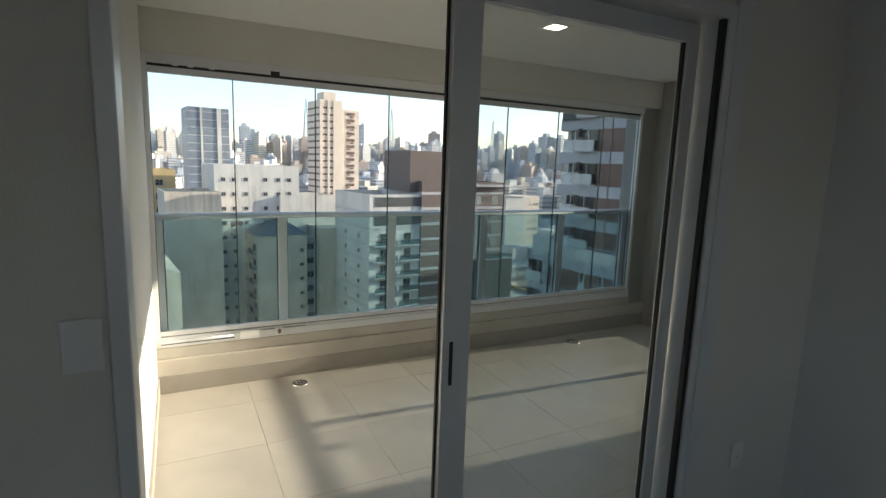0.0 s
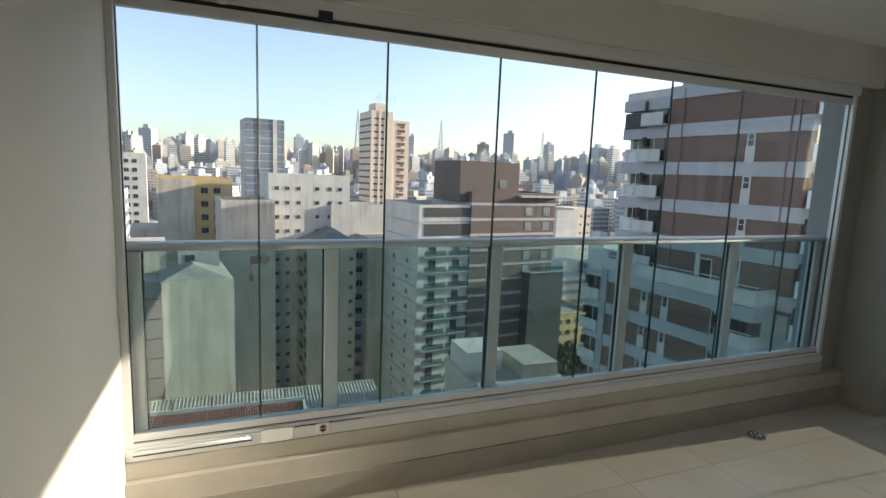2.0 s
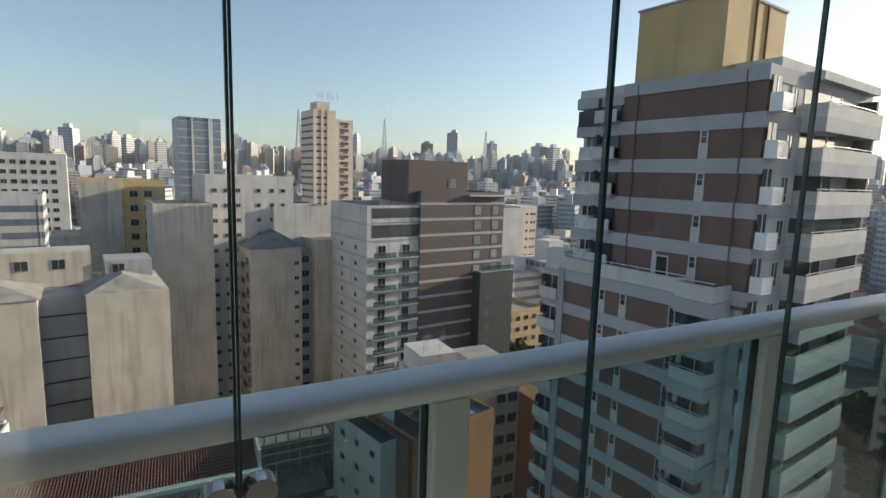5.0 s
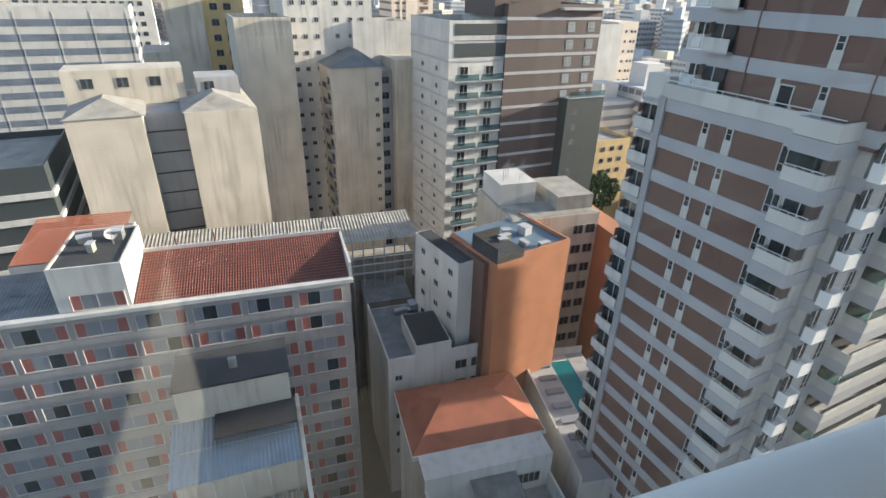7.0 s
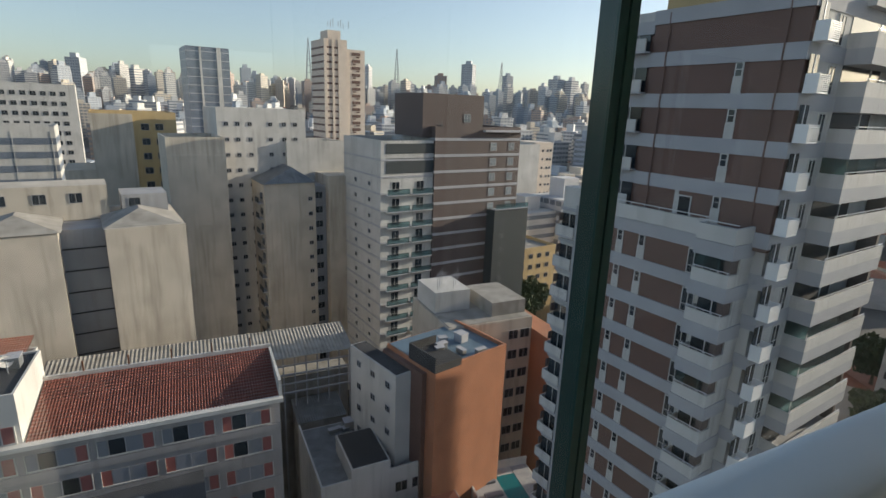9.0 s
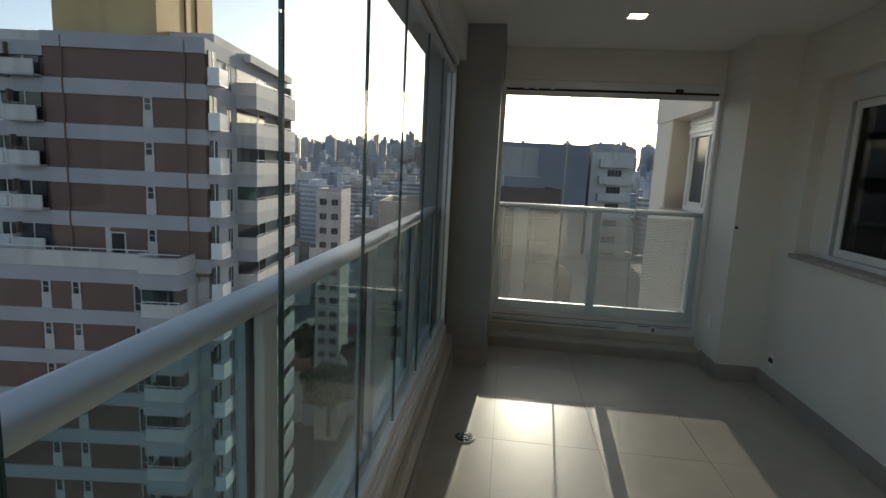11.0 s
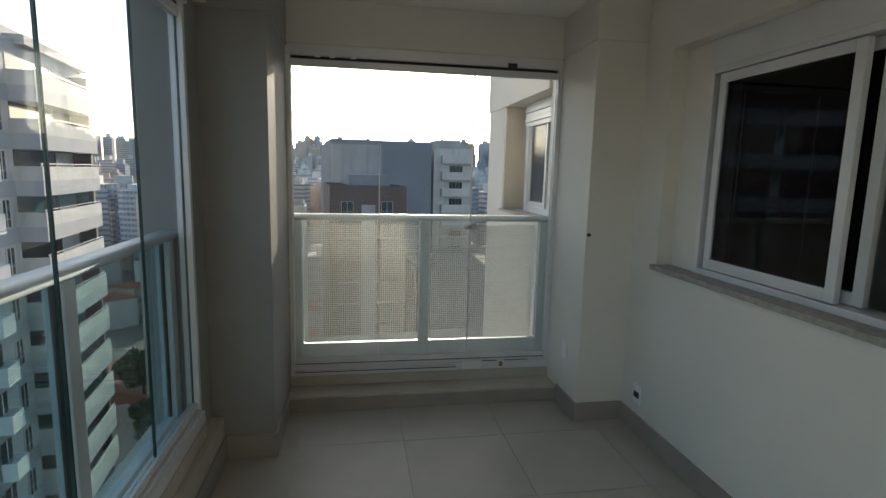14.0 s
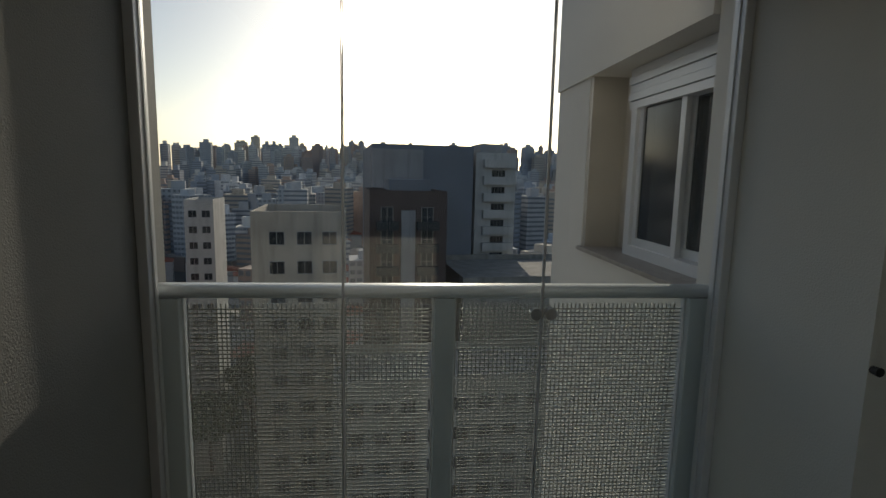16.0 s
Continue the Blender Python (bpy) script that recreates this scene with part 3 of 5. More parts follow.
def tower(label, x, y, tilt, w, d, z0, z1, wall, base=-58, name="apartment_building", parapet=0.9, roofm="concrete", bands=0.0, bandm="slab", band_h=0.6, band_z=0.0, proud=0.06):
    """A block: its front left corner at x, y, turned by tilt; z1 is the parapet's top."""
    e = thing(name, label, "building", pose(x, y, z0, 0, 0, tilt))
    H = z1 - z0
    boxes("wall", [(0, 0, 0, w, d, H - parapet)], M[wall], e)
    t = 0.22
    if parapet > 0:
        boxes("parapet", [(0, 0, H - parapet, w, t, H), (0, d - t, H - parapet, w, d, H), (0, t, H - parapet, t, d - t, H), (w - t, t, H - parapet, w, d - t, H)], M[wall], e)
    boxes("roof", [(t, t, H - parapet, w - t, d - t, H - parapet + 0.05)], M[roofm], e)
    if bands:
        rows = []
        z = H - band_z
        while z > 1:
            rows.append((-proud, -proud, z - band_h, w + proud, d + proud, z))
            z -= bands
        boxes("floor_band", rows, M[bandm], e, kind="stuff" if len(rows) > 3 else "")
    return e


def windows(e, face, w, d, H, xs, mesh, storey, count, first, name="window"):
    """Rows of windows downwards; first: the sill of the top row under the parapet's top."""
    for k in range(count):
        for q in xs:
            z = H - first - k * storey
            if z < 0.5:
                return
            put(name, WM[mesh] if isinstance(mesh, str) else mesh, e, face_m(face, w, d, q, z))


def world_xy(u, v, a=8.0):
    return u * math.cos(radians(a)) - v * math.sin(radians(a)), u * math.sin(radians(a)) + v * math.cos(radians(a))


GZ = -58.0

# the brown and grey striped tower beside the balcony
def box_mesh(name, rows, mats):
    bm = bmesh.new()
    for r in rows:
        box(bm, *r)
    return mesh_of(bm, name, mats)


def striped_tower():
    x, y = world_xy(33.5, 14.6)
    S, BR = 2.72, 1.8
    # local frame: x into the block, y along the long striped side, the near side at y = 0
    e = thing("apartment_building", "tall apartment tower with brown tiled walls, grey bands and white balconies", "building", pose(x, y, GZ, 0, 0, 8))
    top = 8.6 - GZ
    b0 = top - 0.9
    tz = -4.65 - GZ
    w0 = tz - 1.95
    n = int((b0 - 2) / S)
    m = int((w0 - 2) / S)
    boxes("wall", [(0, 0.0, tz - 1.5, 14, 9.8, top - 0.1)], M["brown"], e, "brown tiled wall")
    boxes("wall", [(0.25, 9.8, tz - 1.5, 14, 12.2, top - 1.5)], M["brown"], e, "brown tiled wall")
    boxes("wall", [(0.9, 12.2, 0, 14, 14.2, top - 1.5), (0.5, 0.2, 0, 14, 12.2, tz - 1.5)], M["white"], e, "white rendered wall")
    boxes("wall", [(1.3, -0.05, 0, 16, 0.2, top - 0.9)], M["white"], e, "white rendered wall")
    boxes("wing", [(-0.9, 4.3, 0, 0.5, 13.7, tz - 0.9)], M["brown"], e, "brown tiled lower wing")
    boxes("wing", [(-0.9, 0.9, 0, 0.5, 4.3, tz - 0.9), (-0.5, 14.2, 0, 0.9, 16.3, tz + 0.4)], M["white"], e, "white rendered wall")
    boxes("corner_pier", [(-1.12, 13.6, 0, -0.88, 14.25, tz - 0.9)], M["grey"], e)
    boxes("terrace_parapet", [(-1.1, 3.3, tz - 1.0, -0.85, 13.9, tz), (-1.1, 13.9, tz - 1.0, 0.3, 14.1, tz), (-2.1, 0.8, tz - 1.0, -1.85, 3.3, tz), (-1.85, 3.1, tz - 1.0, -1.1, 3.3, tz), (-1.85, 0.8, tz - 1.0, 0.1, 1.0, tz)], M["white"], e, "white terrace parapet")
    boxes("terrace_floor", [(-1.85, 1.0, tz - 1.0, 0, 3.1, tz - 0.9), (-0.85, 3.3, tz - 0.9, 0, 13.9, tz - 0.8)], M["concrete"], e)
    rail = [(-1.0, 3.3, tz + 0.2, -0.94, 13.9, tz + 0.25), (-2.0, 0.8, tz + 0.2, -1.94, 3.3, tz + 0.25)]
    rail += [(-0.99, 3.4 + i * 1.16, tz, -0.95, 3.44 + i * 1.16, tz + 0.2) for i in range(10)]
    boxes("terrace_rail", rail, M["alu"], e, "thin white rail")
    boxes("terrace_door", [(-0.06, 6.2, tz - 0.8, 0.0, 6.5, tz + 1.5), (-0.06, 5.2, tz - 0.8, -0.01, 6.2, tz + 1.2)], M["white"], e)
    boxes("terrace_window", [(-0.07, 5.3, tz - 0.7, -0.061, 6.1, tz + 1.1)], M["wglass"], e, "dark glazed terrace door")
    for q in (8.6, 1.1):
        boxes("downpipe", [(-0.13, q, tz - 1, -0.09, q + 0.09, top - 0.2)], M["brown"], e)
    # floor bands; each is a ring of its own round the block
    for k in range(n):
        z = b0 - BR - k * S
        if z > tz - 0.4:
            boxes("floor_band", [(-0.09, -0.12, z - 0.92, 14.1, 9.86, z), (0.12, 9.86, z - 0.92, 8, 14.3, z)], M["slab"], e)
        else:
            boxes("floor_band", [(0.42, -0.12, z - 0.92, 14.1, 0.88, z), (-1.35, 3.6, z - 0.15, -0.9, 3.7, z)], M["slab"], e)
    for k in range(m + 1):
        z = w0 + 0.92 - k * S
        boxes("wing_band", [(-1.02, 3.3, z - 0.92, -0.86, 13.75, z), (-2.12, 0.78, z - 0.92, -1.02, 3.3, z), (-1.02, 0.78, z - 0.92, 0.42, 0.9, z), (-0.62, 14.25, z - 0.6, 0.9, 16.4, z - 0.3)], M["slab"], e, "grey rendered floor band")
    boxes("roof_band", [(-0.12, -0.12, b0, 16.1, 9.86, top), (0.0, 9.86, top - 1.45, 14, 14.3, top - 0.6)], M["slab"], e)
    boxes("roof_parapet", [(0.1, 9.9, top - 0.6, 8, 14.1, top + 0.0), (2.6, 0.5, top, 14, 3.4, top + 0.85), (6, -0.6, top - 0.2, 16, 0.5, top + 0.35)], M["white"], e)
    boxes("roof_block", [(1.1, 3.4, top, 9, 9.9, top + 5.2)], M["yellow"], e, "ochre rendered roof block")
    for q in (4.6, 6.2):
        boxes("roof_pipe", [(q, 3.28, top + 0.8, q + 0.12, 3.4, top + 5.2)], M["rust"], e)
    boxes("roof_edge", [(1.0, 3.3, top + 5.2, 9.1, 10.0, top + 5.35)], M["slab"], e)
    # open corner of the top storey at the far end
    # a solid black block stands for the shade inside
    boxes("loggia_void", [(0.0, 12.0, b0 - 1.9, 0.24, 14.1, b0 - 0.7)], M["black"], e, "black block for the shade of an open loggia under the roof")
    # shared pieces
    slot = box_mesh("slot_window", [(-0.27, -0.06, -0.85, 0.27, 0.0, 0.0, 1), (-0.17, -0.075, -0.78, 0.17, -0.06, -0.42, 0), (-0.17, -0.075, -0.37, 0.17, -0.06, -0.06, 0)], [M["wglass"], M["white"]])
    panelm = box_mesh("slot_panel", [(-0.3, -0.07, -1.8, 0.3, 0.0, -0.85, 0)], [M["white"]])
    cage_rows = [(0, -0.75, 0, 1.3, 0, 0.1, 0)] + [(0.02, -0.74, 0.17 + i * 0.1, 1.28, -0.70, 0.22 + i * 0.1, 0) for i in range(9)]
    cage_rows += [(q, -0.74, 0.1, q + 0.05, -0.02, 1.05, 0) for q in (0.0, 1.25)] + [(q, -0.69, 0.1, q + 0.04, -0.66, 1.05, 0) for q in (0.3, 0.62, 0.95)]
    cage_rows += [(0.12, -0.05, 0.9, 1.18, -0.01, 2.1, 1), (0.62, -0.08, 0.9, 0.68, -0.05, 2.1, 0), (0.2, -0.6, 0.12, 0.95, -0.15, 0.75, 0)]
    cage = box_mesh("service_balcony", cage_rows, [M["plastic"], M["wglass"]])

    def bal(name, w, d, glass_part):
        r = [(0, -d, -0.9, w, 0, 0.0, 0), (0, -d, 0, w, -d + 0.12, 0.85, 1), (0, -d + 0.12, 0, 0.12, 0, 0.85, 1), (w - 0.12, -d + 0.12, 0, w, 0, 0.85, 1)]
        r += [(0.02, -d + 0.03, 0.98, w - 0.02, -d + 0.08, 1.03, 2)] + [(0.1 + i * (w - 0.25) / 4, -d + 0.04, 0.85, 0.14 + i * (w - 0.25) / 4, -d + 0.08, 0.98, 2) for i in range(5)]
        r += [(0.15, -0.06, 0, w * 0.62, -0.01, 1.8, 3), (w * 0.45, -0.1, 0, w * 0.45 + 0.07, -0.06, 1.8, 2), (w * 0.62, -0.1, 0, w * 0.62 + 0.07, -0.01, 1.8, 2), (w - 0.5, -d * 0.8, 0.0, w - 0.12, -0.05, 1.8, 4)]
        if glass_part:
            r += [(0.1, -d + 0.04, 1.03, w * 0.75, -d + 0.06, 1.8, 5), (0.06, -d + 0.12, 0.85, 0.09, -0.1, 1.8, 5)]
        return box_mesh(name, r, [M["slab"], M["white"], M["alu"], M["wglass"], M["dbrown"], M["balc"]])

    bay_open, bay_glass = bal("balcony_bay", 2.4, 1.15, False), bal("balcony_bay_glazed", 2.4, 1.15, True)
    long_open, long_glass = bal("balcony_long", 9.4, 1.5, False), bal("balcony_long_glazed", 9.4, 1.5, True)
    end_b = box_mesh("end_balcony", [(0, -0.7, 0, 2.0, 0, 0.12, 0), (0, -0.7, 0.12, 2.0, -0.6, 0.95, 1), (0, -0.6, 0.12, 0.1, 0, 0.95, 1), (0.1, -0.06, 0.1, 1.9, -0.01, 1.9, 2), (0.9, -0.1, 0.1, 0.97, -0.06, 1.9, 1), (0.1, -0.5, 1.2, 0.2, -0.06, 1.9, 3)], [M["slab"], M["white"], M["wglass"], M["dbrown"]])
    win = box_mesh("casement", [(0, -0.05, 0, 0.85, 0, 1.55, 0), (-0.04, -0.08, -0.06, 0.89, 0, 0, 1), (-0.04, -0.08, 1.55, 0.89, 0, 1.62, 1), (-0.04, -0.08, 0, 0.03, 0, 1.55, 1), (0.82, -0.08, 0, 0.89, 0, 1.55, 1), (0.4, -0.08, 0, 0.45, -0.05, 1.55, 1), (0, -0.075, 0.45, 0.85, -0.05, 0.5, 1)], [M["wglass"], M["white"]])
    r = random.Random(17)

    def side(y, z, x=0.0):
        return pose(x, y, z, 0, 0, -90)

    for k in range(n):
        z = b0 - k * S
        if z < 4:
            break
        f = z - BR
        upper = f > tz - 0.5
        put("balcony", long_glass if r.random() < 0.4 else long_open, e, pose(4.6, -0.02, f))
        put("service_cage", cage, e, pose(0.15, -0.12, f))
        put("window", win, e, pose(2.9, -0.05, f + 0.1))
        if upper:
            if k:
                put("slot_window", slot, e, side(3.5, z))
                put("slot_panel", panelm, e, side(3.5, z))
                put("service_cage", cage, e, side(13.9, f, 0.85))
            put("balcony", end_b, e, side(12.1, f, 0.2))
    for k in range(m):
        z = w0 - k * S
        f = z - BR
        if f < 2:
            break
        for q in (9.85, 7.95):
            put("slot_window", slot, e, side(q, z, -0.9))
            put("slot_panel", panelm, e, side(q, z, -0.9))
        put("window", win, e, side(4.25, f + 0.1, -0.9))
        put("balcony", bay_glass if k == 0 or r.random() < 0.25 else bay_open, e, side(3.25, f, -0.9))
        put("balcony", end_b, e, side(16.3, f, -0.5))
    return e


striped_tower()


def balcony_mesh(w, depth, front, name="balcony_mesh"):
    bm = bmesh.new()
    box(bm, 0, -depth, -0.12, w, 0, 0.06, 0)
    box(bm, 0.03, -depth + 0.02, 0.1, w - 0.03, -depth + 0.05, 1.0, 1)
    box(bm, 0.0, -depth, 1.0, w, -depth + 0.07, 1.06, 2)
    box(bm, 0.0, -depth, 0.06, 0.05, -depth + 0.05, 1.0, 2), box(bm, w - 0.05, -depth, 0.06, w, -depth + 0.05, 1.0, 2), box(bm, w / 2 - 0.02, -depth, 0.06, w / 2 + 0.02, -depth + 0.05, 1.0, 2)
    return mesh_of(bm, name, [M["slab"], front, M["dark"]])


# white tower with balconies and a brown striped half
x, y = world_xy(40.0, 80.0)
e = tower("white apartment tower with grey bands, glass balconies, dark crown", x, y, 8, 10.5, 16, GZ, -3.8, "white", bands=2.9, band_h=0.35, band_z=3.1, proud=0.1)
H = -3.8 - GZ
boxes("crown", [(1.0, -0.07, H - 2.2, 10.5, 0.0, H - 0.5), (1.0, -0.07, H - 5.6, 10.5, 0.0, H - 3.0)], M["black"], e, "dark panel under the roof edge")
bmesh_b = balcony_mesh(4.4, 0.9, M["balc"])
for k in range(17):
    z = H - 9.3 - k * 2.9
    for q in (0.9, 5.8):
        put("balcony", bmesh_b, e, pose(q, -0.05, z))
        put("window", WM["door"], e, pose(q + 2.0, 0, z + 0.1))
    put("window", WM["small"], e, pose(0, 4.5, z + 1.2, 0, 0, -90))
    put("window", WM["small"], e, pose(0, 10.5, z + 1.2, 0, 0, -90))
x, y = world_xy(50.5, 79.6)
e = tower("dark brown apartment tower with grey floor bands and roof block", x, y, 8, 19.8, 15, GZ, -1.3, "dbrown", bands=2.9, band_h=0.5, band_z=2.0, proud=0.08)
H = -1.3 - GZ
boxes("roof_block", [(-1.8, 1.5, H - 2, 11.5, 12, H + 5.6)], M["dbrown"], e, "brown rendered roof block")
boxes("roof_edge", [(10.5, -1.0, H - 0.9, 20.6, 0, H - 0.5)], M["slab"], e)
boxes("wing", [(12.4, -2.6, 0, 20.9, -0.1, H - 15.6)], M["black"], e, "black rendered lower wing")
for k in range(1, 7):
    for q, s in ((13.2, "med"), (17.6, "med")):
        put("window", WM["pale"], e, pose(q, 0, H - 1.4 - k * 2.9))
for k in range(12):
    put("window", WM["small"], e, pose(14.4, -2.6, H - 18.2 - k * 2.9))
put("window", WM["pale"], e, pose(7.8, 1.5, H + 0.8))
put("window", WM["small"], e, pose(2.0, 1.5, H - 0.4 + 0.0))
put("balcony", balcony_mesh(8.2, 1.4, M["balc"], "balcony_wide"), e, pose(12.5, -1.4, H - 15.4))

# slab with small windows on both sides of a recessed bay
x, y = world_xy(24.3, 95)
e = tower("cream apartment block with rows of small windows and a recessed bay", x, y, 8, 9.4, 14, GZ, -12.5, "cream", roofm="metal")
H = -12.5 - GZ
windows(e, "front", 9.4, 14, H, (8.4,), "small", 2.85, 15, 3.4)
boxes("bay", [(9.4, 2.0, 0, 12.2, 12, H - 1)], M["grey"], e)
for k in range(15):
    put("window", WM["med"], e, pose(10.8, 2.0, H - 3.4 - 2.85 * k))
    put("balcony", balcony_mesh(2.4, 0.9, M["black"], "balcony_left") if k == 0 else bpy.data.meshes["balcony_left"], e, pose(0, 3.4, H - 3.6 - 2.85 * k, 0, 0, -90))
    put("window", WM["med"], e, pose(0, 2.2, H - 3.0 - 2.85 * k, 0, 0, -90))
boxes("wing", [(12.2, 0.3, 0, 17.3, 14, H + 1.0)], M["cream"], e, "blank cream wing")
boxes("wing", [(17.3, 1.3, 0, 21.3, 14, H - 0.3)], M["cream"], e)
for k in range(15):
    put("window", WM["med"], e, pose(18.6, 1.3, H - 3.4 - 2.85 * k))
bm = bmesh.new()
v = [bm.verts.new(p) for p in ((-0.3, -0.3, H), (9.6, -0.3, H), (9.6, 12, H), (-0.3, 12, H), (6, 3, H + 2.6), (6, 9, H + 2.6))]
for fidx in ((0, 1, 4), (1, 2, 5, 4), (2, 3, 5), (3, 0, 4, 5)):
    bm.faces.new([v[i] for i in fidx])
part("roof", bm, M["metal"], e, "grey metal hipped roof")

# blank wall block and the white block with small windows
x, y = world_xy(9.5, 98)
e = tower("tall pale block with a blank weathered side wall", x, y, 8, 9.3, 12, GZ, -4.4, "cream")
bm = bmesh.new()
x, y = world_xy(18.7, 104)
e = tower("white apartment block with many small square windows", x, y, 8, 16.5, 14, GZ, 0.5, "white")
windows(e, "front", 16.5, 14, 0.5 - GZ, (1.6, 3.6, 5.8, 9.6, 12.2, 14.4), "small", 2.85, 18, 3.2)
x, y = world_xy(31.0, 103)
e = tower("white rendered block with a blank front and a low roof", x, y, 8, 12, 10, GZ, -5.4, "white", roofm="metal")

# twin blank blocks with a lightwell
x, y = world_xy(-12.8, 72)
e = tower("twin weathered cream blocks with blank walls and a grey lightwell", x, y, 9, 8.0, 16, GZ, -13.6, "cream", parapet=0.4, roofm="concrete")
H = -13.6 - GZ
boxes("wing", [(12.6, -0.4, 0, 21.3, 16, H)], M["cream"], e, "blank weathered cream wall")
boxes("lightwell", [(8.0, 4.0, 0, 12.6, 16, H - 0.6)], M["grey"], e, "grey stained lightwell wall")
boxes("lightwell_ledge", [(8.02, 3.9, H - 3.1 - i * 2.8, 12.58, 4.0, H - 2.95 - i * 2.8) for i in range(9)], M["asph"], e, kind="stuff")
for k in range(14):
    put("window", WM["small"], e, pose(8.0, 2.0, H - 3.2 - 2.8 * k, 0, 0, 90))
    put("window", WM["small"], e, pose(21.3, 3.0, H - 3.2 - 2.8 * k, 0, 0, 90))
for x0 in (0.0, 12.6):
    bm = bmesh.new()
    v = [bm.verts.new(p) for p in ((x0 - 0.2, -0.2, H), (x0 + 8.4, -0.2, H), (x0 + 8.4, 9, H), (x0 - 0.2, 9, H), (x0 + 4, 3.5, H + 1.7), (x0 + 4, 6, H + 1.7))]
    for fidx in ((0, 1, 4), (1, 2, 5, 4), (2, 3, 5), (3, 0, 4, 5)):
        bm.faces.new([v[i] for i in fidx])
    part("roof", bm, M["concrete"], e, "weathered fibre cement roof")
boxes("roof_house", [(-0.5, 9.5, H - 0.5, 13.5, 15.5, H + 4.0)], M["cream"], e, "cream rooftop service block")
boxes("roof_house", [(15.0, 9.0, H - 0.5, 20.5, 15.0, H + 2.6)], M["grey"], e, "grey rooftop service block")
for q in (2.2, 6.2, 10.0):
    put("window", WM["med"], e, pose(q, 9.5, H + 1.8))
put("window", WM["med"], e, pose(16.5, 9.0, H + 0.9))

# ochre block, office slab, housing slabs
x, y = world_xy(-0.7, 120)
e = tower("ochre and brown apartment block with a recessed balcony column", x, y, 8, 14.6, 14, GZ, -1.0, "yellow")
boxes("wing", [(0, -0.3, 0, 7.0, 0, -1.4 - GZ), (-5, 0.5, 0, 0, 14, -12.0 - GZ)], M["cream"], e)
windows(e, "front", 14.6, 14, -1.0 - GZ, (1.8, 4.4), "small", 2.85, 12, 3.2)
windows(e, "front", 14.6, 14, -1.0 - GZ, (9.0, 11.5), "med", 2.85, 12, 3.4)
x, y = world_xy(-52, 152)
e = tower("long white office slab with dark continuous window bands", x, y, 8, 44, 16, GZ, -5.4, "white", name="office_building", bands=3.1, bandm="blue", band_h=1.5, band_z=2.6, proud=0.05)
boxes("mullion", [(1.2 * i, -0.12, 2, 1.2 * i + 0.12, -0.05, -6.5 - GZ) for i in range(0, 37, 6)], M["white"], e, kind="stuff")
x, y = world_xy(-40, 200)
e = tower("long grey-white housing slab with dense small windows", x, y, 8, 36, 12, GZ, 4.8, "white")
windows(e, "front", 36, 12, 4.8 - GZ, [1.5 + 2.4 * i for i in range(14)], "med", 2.9, 9, 3.4)

# pale pink tower with its lattice side, and the blue-grey tower
x, y = world_xy(86.5, 230)
e = tower("tall pale pink tower with a bright lattice of balconies", x, y, 8, 10.5, 16, GZ, 29.5, "pink", bands=3.0, bandm="brown", band_h=0.9, band_z=3.0, proud=0.02)
H = 29.5 - GZ
boxes("pilaster", [(-0.1, -0.3, 0, 1.2, 0.2, H), (3.6, -0.3, 0, 4.6, 0.2, H), (6.4, -0.3, 0, 10.6, 0.2, H)], M["pink"], e)
boxes("crown", [(3, 3, H, 9, 12, H + 4.0)], M["pink"], e, "stepped roof block")
boxes("wing", [(10.5, 0.5, 0, 19.5, 15, H - 3.5)], M["pink"], e, "cream lattice wing")
rows = []
for k in range(28):
    z = H - 6.0 - k * 3.0
    rows.append((13.2, 0.3, z, 17.2, 0.5, z + 1.3))
    rows.append((13.6 if k % 2 else 15.2, 0.2, z - 0.9, 15.0 if k % 2 else 16.8, 0.5, z - 0.3))
boxes("lattice_void", rows, M["brown"], e, kind="stuff")
for i in range(7):
    boxes("antenna", [(3.5 + i * 1.6, 4 + (i % 3), H + 5.5, 3.7 + i * 1.6, 4.2 + (i % 3), H + 7.5 + (i * 37 % 5) * 0.5)], M["slab"], e)
x, y = world_xy(30.3, 220)
e = tower("blue-grey glazed tower with pale corner strips", x, y, 8, 15, 16, GZ, 20.8, "blue", bands=3.0, bandm="slab", band_h=0.3, band_z=1.5)
boxes("pilaster", [(4.5, -0.3, 0, 5.2, 0, 20.8 - GZ), (10.5, -0.3, 0, 12.0, 0, 20.8 - GZ)], M["white"], e)
x, y = world_xy(114.3, 130)
e = tower("white blank-sided block beside a cream block with small windows", x, y, 8, 9, 14, GZ, -8.4, "white")
boxes("wing", [(9, 2, 0, 17, 14, -8.0 - GZ)], M["pink"], e, "cream wing with small windows")
for k in range(14):
    for q in (10.2, 12.4, 14.6, 16.0):
        put("window", WM["small"], e, pose(q, 2, -11 - GZ - 2.9 * k))
x, y = world_xy(90, 100)
e = tower("low ochre building with a flat roof", x, y, 8, 14, 14, GZ, -33.5, "yellow")
windows(e, "front", 14, 14, -33.5 - GZ, (2, 5, 8, 11), "med", 3, 6, 3)


